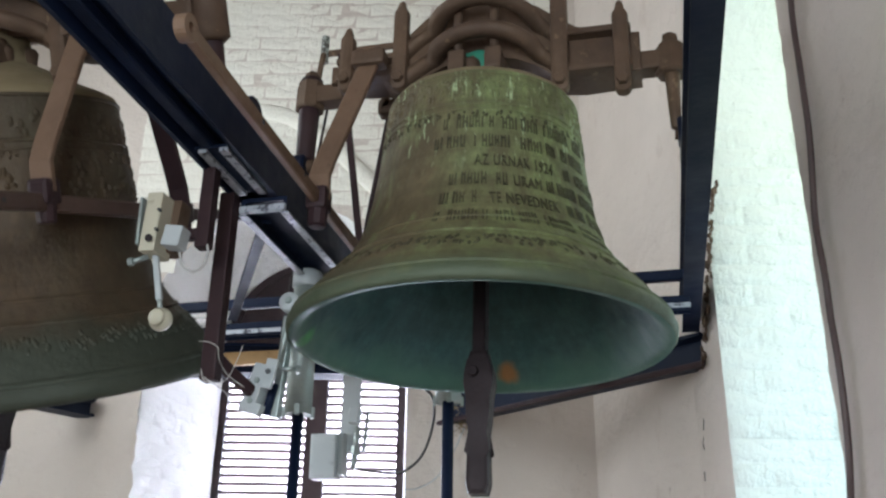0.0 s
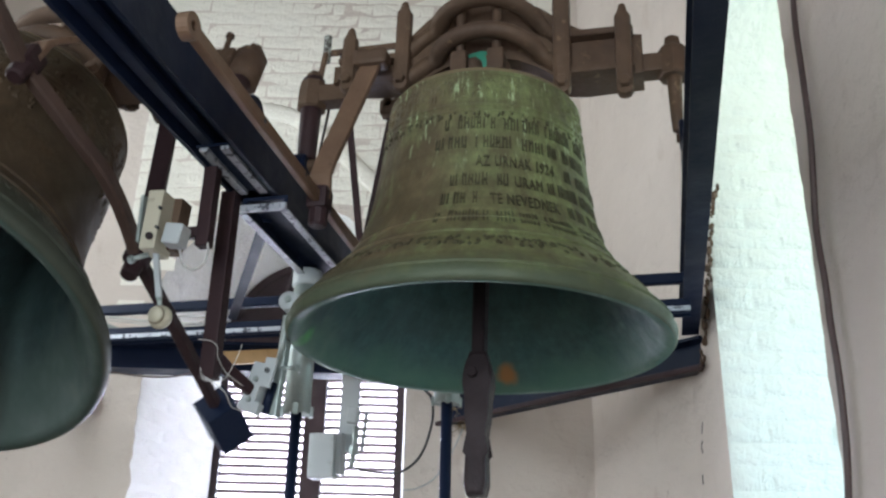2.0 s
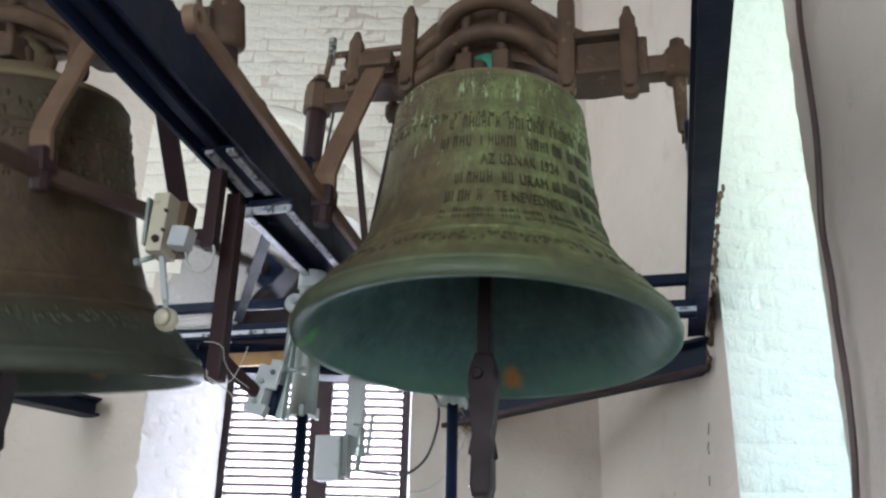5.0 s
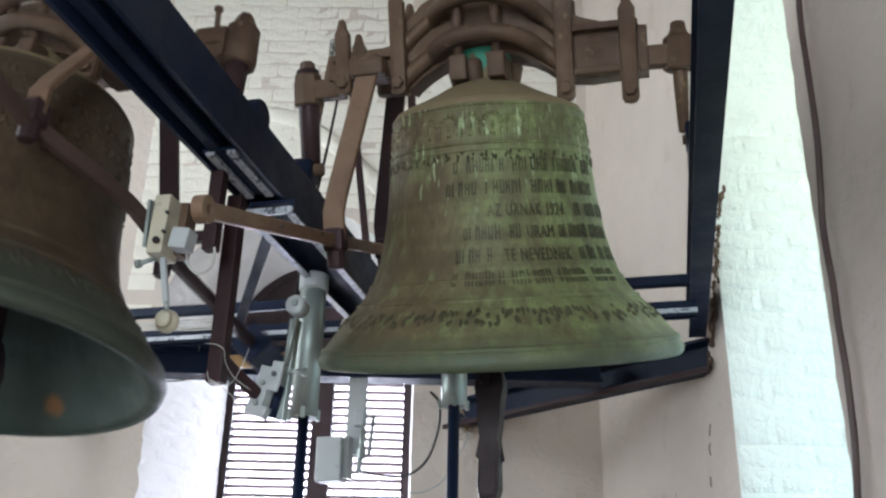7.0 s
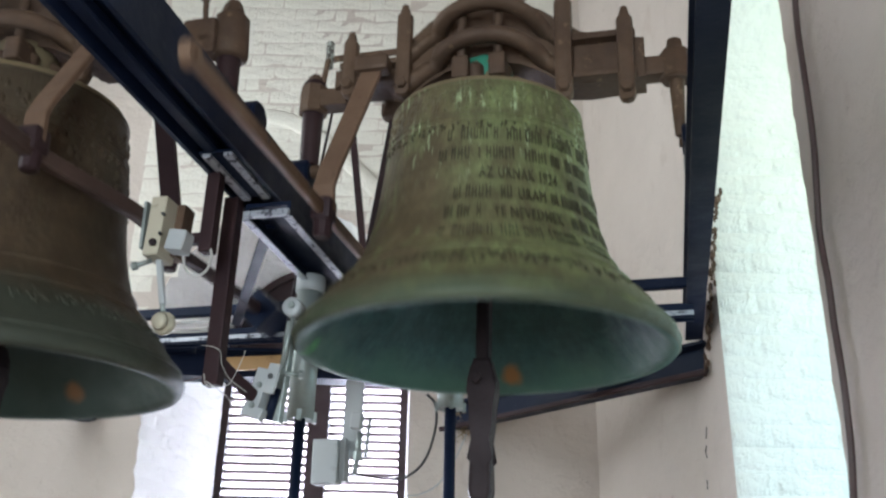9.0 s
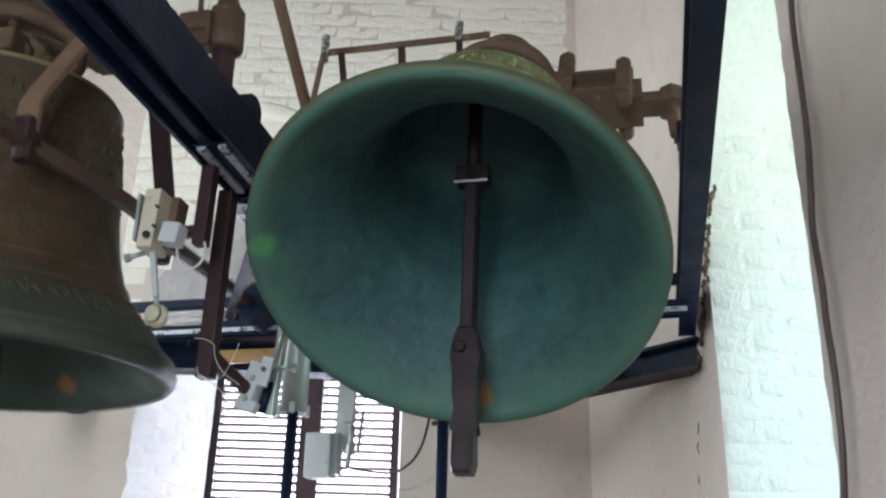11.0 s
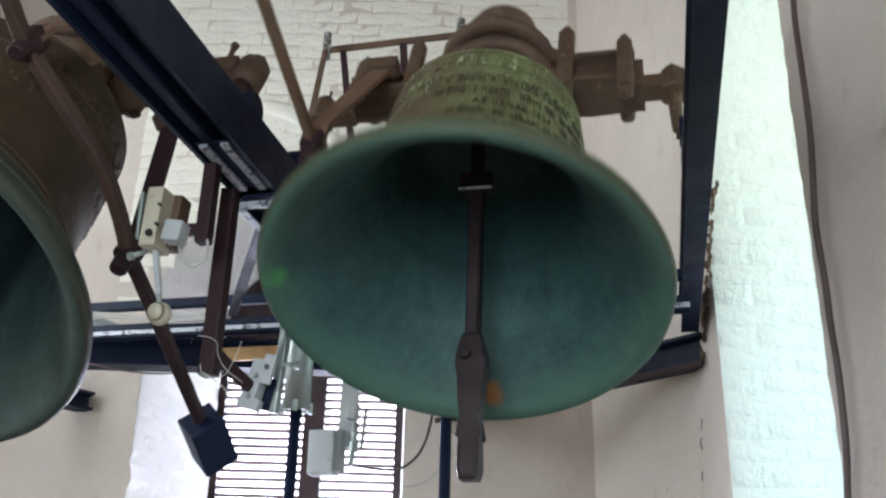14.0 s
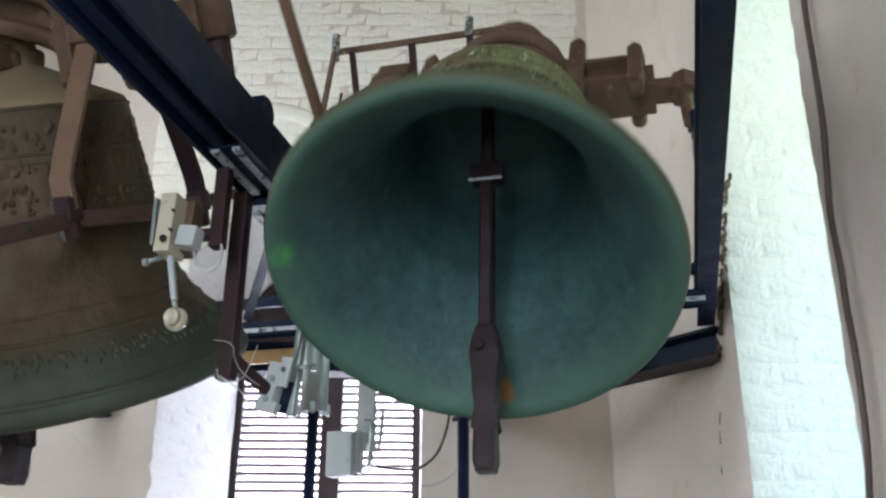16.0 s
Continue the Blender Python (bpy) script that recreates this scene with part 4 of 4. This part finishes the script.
def pole_with_can(x, y, ztop, length, r, pole_r, label):
    """A galvanised tube on a dark blue pole that stands on the floor."""
    p = thing("pole", pose(x, y, 0), label, "pole", "floor poles")
    part("pole_shaft", rod(bmesh.new(), (0, 0, 0), (0, 0, ztop - length + 0.01), pole_r, seg=14), BLUE, p, "", True)
    can = bmesh.new()
    lathe(can, [(r * 0.85, ztop - length + 0.006), (r * 0.88, ztop - length), (r, ztop - length), (r, ztop - 0.004), (r - 0.004, ztop), (0.0, ztop)], 28)
    can_ob = part("tube", can, GALV, p, "galvanised steel tube", True)
    part("tube_floor", rod(bmesh.new(), (0, 0, ztop - length + 0.004), (0, 0, ztop - length + 0.012), r * 0.9, seg=24), GALV, can_ob)
    part("lid", rod(bmesh.new(), (0, 0, ztop - 0.002), (0, 0, ztop + 0.05), r * 1.15, seg=28, chamfer=0.004), GREYBOX, can_ob, "pale cap", True)
    for a in (0.4, 1.9, 3.4, 5.0):
        part("lug", box(bmesh.new(), -0.006, 0.006, -0.008, 0.008, -0.012, 0.02, 0.002, pose((r + 0.002) * math.cos(a), (r + 0.002) * math.sin(a), ztop - length + 0.004, 0, 0, math.degrees(a))), GALV, can_ob)
    return p


q1, q1b = Vector((-1.013, 2.520, 2.208)), Vector((-1.023, 2.520, 2.599))
pole_with_can(q1.x, 2.52, q1b.z, q1b.z - q1.z, 0.039, 0.016, "galvanised tube on a dark blue floor pole")
q2, q2b = Vector((-0.717, 3.170, 2.386)), Vector((-0.718, 3.170, 2.516))
pole_with_can(q2.x, q2.y, q2b.z, q2b.z - q2.z, 0.046, 0.020, "galvanised tube on a dark blue floor pole beneath the bell")

# ---- braces and bars of the frame ----
br = part("brace", sweep(bmesh.new(), [(-1.004, 2.162, 2.660), (-1.478, 2.985, 2.680)], flat(0.032, 0.012)), BLUE, None, "flat dark blue diagonal brace between beam and cross bar")
tagged(br, category="brace")
rack = thing("rear_rack", Matrix(), "dark iron rail on thin uprights behind the yoke", "rack")
part("rail", sweep(bmesh.new(), [(-1.204, 3.030, 3.816), (-0.536, 3.030, 3.817)], flat(0.02, 0.024)), RUST, rack)
part("upright", sweep(bmesh.new(), [(-1.146, 3.030, 3.810), (-0.994, 3.030, 2.742)], flat(0.026, 0.012), (0, 1, 0)), PURPLE, rack)
part("upright", sweep(bmesh.new(), [(-0.894, 3.030, 3.810), (-0.802, 3.030, 2.741)], flat(0.030, 0.012), (0, 1, 0)), PURPLE, rack)
part("upright", sweep(bmesh.new(), [(-0.658, 3.030, 3.813), (-0.623, 3.030, 2.742)], flat(0.026, 0.012), (0, 1, 0)), PURPLE, rack)
part("end_brace", sweep(bmesh.new(), [(-1.208, 3.000, 3.812), (-1.085, 2.600, 3.204), (-1.024, 2.450, 2.910)], flat(0.02, 0.012), (0, 1, 0)), RUST, rack)
for a, b in (((-1.200, 2.990, 3.745), (-1.201, 2.990, 3.870)), ((-0.652, 2.990, 3.790), (-0.650, 2.990, 3.864))):
    part("end_plate", rod(bmesh.new(), a, b, 0.017, seg=8, chamfer=0.004), CHAFED, rack, "bare chafed end plate")

diag_left = thing("steel_beam", TOWER, "dark steel beam built diagonally into the wall corner", "beam", "bell frame beams")
part("web_and_flanges", sweep(bmesh.new(), [(-1.60, 4.34, 2.595), (-2.50, 3.28, 2.595)], i_section(0.10, 0.085, 0.012)), BLUE, diag_left)
brk = thing("angle_bracket", Matrix(), "pale steel angle bracket with bolts on the girder", "bracket")
part("plate", long_box(bmesh.new(), (-2.111, 3.059, 2.716), (-1.986, 3.090, 2.669), 0.055, 0.012, 0.002), GALV, brk)
for a in ((-2.051, 3.053, 2.670), (-2.002, 3.065, 2.653)):
    part("bolt", rod(bmesh.new(), a, Vector(a) + Vector((0, 0.02, 0)), 0.013, seg=6, chamfer=0.003), BLUE, brk)

# ---- electrics in front of the window ----
jb = thing("junction_box", Matrix(), "grey enamelled junction box on a hanging steel board", "box")
part("board", long_box(bmesh.new(), (-1.134, 3.347, 2.262), (-1.132, 3.348, 2.555), 0.072, 0.012, 0.002), GREYBOX, jb, "grey flat board")
part("box", long_box(bmesh.new(), (-1.208, 3.309, 2.156), (-1.210, 3.308, 2.319), 0.098, 0.07, 0.006), GREYBOX, jb, "grey box with a lid seam")
part("box_side", long_box(bmesh.new(), (-1.147, 3.324, 2.169), (-1.149, 3.323, 2.324), 0.02, 0.06, 0.003), GREYBOX, jb)
part("switch", long_box(bmesh.new(), (-1.105, 3.303, 2.357), (-1.099, 3.304, 2.416), 0.040, 0.04, 0.005), GREYBOX, jb, "grey limit switch")
part("conduit", rod(bmesh.new(), (-1.093, 3.306, 2.253), (-1.090, 3.306, 2.346), 0.012, seg=14), GALV, jb, "", True)
part("gland", rod(bmesh.new(), (-1.093, 3.306, 2.240), (-1.092, 3.306, 2.273), 0.018, seg=6), GALV, jb)
part("conduit_foot", rod(bmesh.new(), (-1.100, 3.304, 2.191), (-1.095, 3.305, 2.240), 0.010, seg=12), GALV, jb, "", True)
part("strap_iron", long_box(bmesh.new(), (-1.075, 3.341, 2.259), (-1.063, 3.344, 2.411), 0.012, 0.01, 0.002), GALV, jb)

# ---- cables ----
cable("cable", [(-0.981, 3.878, 2.630), (-0.959, 3.935, 2.601), (-0.976, 4.034, 2.536), (-1.013, 4.076, 2.432), (-1.052, 4.067, 2.357), (-1.112, 4.052, 2.309), (-1.172, 4.038, 2.298), (-1.232, 3.817, 2.277), (-1.146, 3.427, 2.222)], 0.006, BLACK_CORD, "black electric cable hanging in a loop")
cable("cable", [(-0.868, 4.183, 2.521), (-0.922, 4.170, 2.397), (-0.990, 4.154, 2.293), (-1.067, 4.135, 2.247), (-1.128, 4.120, 2.239)], 0.0035, GREYBOX, "thin grey wire hanging on the wall")
cable("cable", [(-1.064, 1.840, 2.442), (-1.048, 1.830, 2.406), (-1.020, 1.830, 2.385), (-1.004, 1.850, 2.407), (-1.008, 1.870, 2.450), (-1.018, 1.880, 2.475)], 0.0032, WHITE_CORD, "white flex looping from the striker to the post")
cable("cable", [(-1.068, 1.990, 2.271), (-1.038, 1.990, 2.266), (-1.021, 2.000, 2.254), (-1.025, 2.020, 2.232), (-1.020, 2.060, 2.206), (-0.990, 2.100, 2.181)], 0.001, WHITE_CORD, "white cord tied round the post")
cable("cable", [(-1.053, 1.990, 2.200), (-1.044, 1.990, 2.174), (-1.014, 1.990, 2.165), (-1.001, 2.020, 2.180), (-1.001, 2.050, 2.214), (-0.994, 2.060, 2.247), (-0.995, 2.080, 2.282)], 0.001, WHITE_CORD, "white flex tied round the post's foot")
cable("cable", [(-1.042, 1.985, 2.179), (-1.011, 2.000, 2.159), (-1.009, 2.050, 2.150), (-1.015, 2.100, 2.131), (-1.006, 2.140, 2.129)], 0.0014, WHITE_CORD, "white flex running to the striker")
cable("cable", [(-2.086, 3.076, 2.547), (-1.937, 3.112, 2.521), (-1.792, 3.147, 2.517), (-1.687, 3.172, 2.543), (-1.648, 3.182, 2.566)], 0.003, BROWN_CORD, "thin wire sagging below the girder")
for k in range(3):
    cable("cable", [(-2.168, 3.000, 2.735), (-1.962, 3.000, 2.715), (-1.831, 3.000, 2.696), (-1.671, 3.000, 2.704), (-1.512, 3.000, 2.687)] if k == 0 else [Vector(p) + Vector((0, 0.01 * k, -0.008 * k - 0.002)) for p in ((-2.167, 3.000, 2.728), (-1.963, 3.000, 2.724), (-1.808, 3.000, 2.697), (-1.636, 3.000, 2.690), (-1.513, 3.000, 2.698))], 0.0035, WHITE_CORD, "pale cables lying along the cross bar")
cable("pull_wire", [(-1.037, 2.660, 3.369), (-1.059, 2.660, 3.191), (-1.103, 2.660, 2.876), (-1.131, 2.660, 2.620), (-1.145, 2.660, 2.488)], 0.005, CLAPPER, "thin dark pull wire beside the bell", "wire")
cable("cable", [(0.444, 2.254, 3.350), (0.438, 2.282, 3.201), (0.437, 2.283, 3.037), (0.436, 2.291, 2.851), (0.430, 2.313, 2.715), (0.425, 2.334, 2.597), (0.427, 2.327, 2.456), (0.426, 2.330, 2.354), (0.427, 2.325, 2.238), (0.426, 2.332, 2.131), (0.423, 2.345, 2.028), (0.415, 2.377, 1.905)], 0.0085, BROWN_CORD, "brown cable running up the edge of the embrasure")

cable("cable", [(-1.069, 2.950, 2.739), (-1.058, 2.950, 2.686), (-1.064, 2.950, 2.645), (-1.045, 2.950, 2.602), (-1.055, 2.950, 2.572), (-1.078, 2.950, 2.604), (-1.068, 2.950, 2.655)], 0.002, WHITE_CORD, "loose pale cord hanging by the cross bar")
cable("cable", [(-1.687, 3.100, 2.615), (-1.688, 3.100, 2.655), (-1.695, 3.100, 2.689)], 0.003, BLACK_CORD, "short dark wire standing on the girder")
crack = bmesh.new()
for run in (((0.159, 3.506, 2.372), (0.154, 3.527, 2.335)), ((0.154, 3.528, 2.309), (0.149, 3.549, 2.292), (0.152, 3.535, 2.267)), ((0.146, 3.560, 2.193), (0.145, 3.564, 2.160))):
    sweep(crack, [Vector(p) for p in run], flat(0.004, 0.003), (0, 1, 0))
tagged(part("crack", crack, BLACK_CORD, None, "dark broken crack in the plaster corner"), category="crack")

# straw caught at the beam's end
rn = random.Random(5)
bm = bmesh.new()
nest = Vector((-0.884, 4.210, 2.566))
for k in range(70):
    d = Vector((rn.gauss(0, 1), rn.gauss(0, 0.6), rn.gauss(0, 1))).normalized()
    p = nest + Vector((rn.gauss(0, 0.018), rn.gauss(0, 0.02), rn.gauss(0, 0.03)))
    rod(bm, p - d * 0.02, p + d * rn.uniform(0.01, 0.04), 0.0016, seg=4)
tagged(part("straw_nest", bm, STRAW, None, "tuft of dry straw at the end of the beam"), category="straw", kind="stuff")


# crumbled mortar where the beam meets the corner
bm = bmesh.new()
for k in range(90):
    f = rn.random()
    p = Vector((0.247, 3.098, 3.104)).lerp(Vector((0.166, 3.431, 2.534)), f) + Vector((rn.gauss(0, 0.004), rn.gauss(0, 0.03), rn.gauss(0, 0.01)))
    sz = rn.uniform(0.004, 0.013)
    bmesh.ops.create_icosphere(bm, subdivisions=1, radius=sz, matrix=Matrix.Translation(p) @ Matrix.Diagonal((0.7, 1.0, rn.uniform(0.8, 2.0), 1)))
for v in bm.verts:
    v.co += Vector((rn.gauss(0, 0.0015), rn.gauss(0, 0.002), rn.gauss(0, 0.002)))
tagged(part("crumbled_mortar", bm, RUST, None, "brown crumbled mortar along the wall corner"), category="mortar", kind="stuff")

# ---- bricks of the two lit whitewashed jambs and of the front wall ----
def brick_mesh(w, h, seed, coat, rough, sunk):
    """A brick under many coats of whitewash: rounded arrises, an uneven lumpy face; it looks along -y."""
    r = random.Random(seed)
    bm = bmesh.new()
    xs, zs = (0.0, 0.06, 0.36, 0.66, 0.94, 1.0), (0.0, 0.16, 0.84, 1.0)
    grid = []
    for j, fz in enumerate(zs):
        row = []
        for i, fx in enumerate(xs):
            rim = i in (0, 5) or j in (0, 3)
            y = sunk if rim else r.uniform(-rough, rough)
            row.append(bm.verts.new(((fx - 0.5) * w + r.uniform(-rough, rough), y, (fz - 0.5) * h + (0 if rim else r.uniform(-rough, rough)))))
        grid.append(row)
    for j in range(3):
        for i in range(5):
            f = bm.faces.new((grid[j][i], grid[j][i + 1], grid[j + 1][i + 1], grid[j + 1][i]))
            f.smooth = True
    me = bpy.data.meshes.new("brick")
    bm.normal_update()
    bm.to_mesh(me)
    bm.free()
    me.materials.append(coat)
    return me


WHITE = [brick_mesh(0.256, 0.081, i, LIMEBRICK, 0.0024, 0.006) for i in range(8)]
PLAIN = [brick_mesh(0.256, 0.083, i, LIME_LIT, 0.0014, 0.0018) for i in range(20, 28)]
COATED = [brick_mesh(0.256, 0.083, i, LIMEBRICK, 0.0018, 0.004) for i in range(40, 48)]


def lay(parent, frame_m, length, z0, courses, pitch=0.078, proud=0.003, seed=1, skip=None, loose=1.0, kinds=WHITE):
    """Lays courses of bricks over a wall face; frame_m: x along the face, y into it."""
    r = random.Random(seed)
    for c in range(courses):
        a = 0.0
        w = 0.25 if c % 2 else 0.13
        while a < length - 0.05:
            w = min(w, length - a)
            if not (skip and skip(a + w / 2, z0 + c * pitch)):
                b = new("brick", r.choice(kinds))
                b.parent = parent
                b.matrix_local = frame_m @ pose(a + w / 2, -proud + r.uniform(-0.0006, 0.0006), z0 + c * pitch + r.uniform(-0.004, 0.004), r.uniform(-0.8, 0.8) * loose, r.uniform(-0.8, 0.8), r.uniform(-0.5, 0.5) * loose) @ Matrix.Diagonal((w / 0.25, 1, 1, 1))
            a += w
            w = 0.25 * r.uniform(0.84, 1.14)


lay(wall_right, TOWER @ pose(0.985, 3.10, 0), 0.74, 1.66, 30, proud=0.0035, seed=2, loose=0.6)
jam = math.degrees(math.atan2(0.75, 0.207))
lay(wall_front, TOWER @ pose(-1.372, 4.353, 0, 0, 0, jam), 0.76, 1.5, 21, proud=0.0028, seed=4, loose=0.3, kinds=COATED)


def in_arch(a, z):
    """Whether a place on the front wall falls in the window's embrasure."""
    u = -1.55 + a
    return z < 3.02 and -1.42 < u < -0.04 or math.hypot(u + 0.7285, z - 3.02) < 0.72


lay(wall_front, TOWER @ pose(-1.55, WA + 0.0, 0), 2.25, 2.93, 29, proud=0.0013, seed=7, skip=in_arch, loose=0.3, kinds=PLAIN)


# ---- what moves ----
def motions():
    swing_1 = ((0.0, 0), (3.9, 0), (4.5, -4), (5.77, 11.9), (7.05, -20.1), (8.34, 23.1), (9.64, -26.9), (10.96, 34), (12.29, -34.5), (13.63, 37), (14.97, -38), (16.29, 40.3), (17.59, -38))
    swing_2 = ((-1.42, 29.3), (0.49, -34.4), (2.39, 31.5), (4.27, -34), (6.16, 33.4), (8.07, -34.2), (10.0, 31), (11.94, -34.3), (13.86, 32.7), (15.76, -34.4), (17.66, 31.8))
    for bell, clap, pivot, ax, ext in ((bell_1, clapper_1, PIVOT_1, AX1, swing_1), (bell_2, clapper_2, PIVOT_2, AX2, swing_2)):
        rows, hang = [], []
        for i in range(161):
            a = swing(ext, i / 10)
            rows.append((i / 10, Matrix.Translation(ax) @ pose(0, 0, 0, -a, 0.75 if bell is bell_1 else 0)))
            hang.append((i / 10, Matrix.Translation(pivot) @ pose(0, 0, 0, a * 0.96)))
        walk(bell, rows)
        walk(clap, hang)


motions()
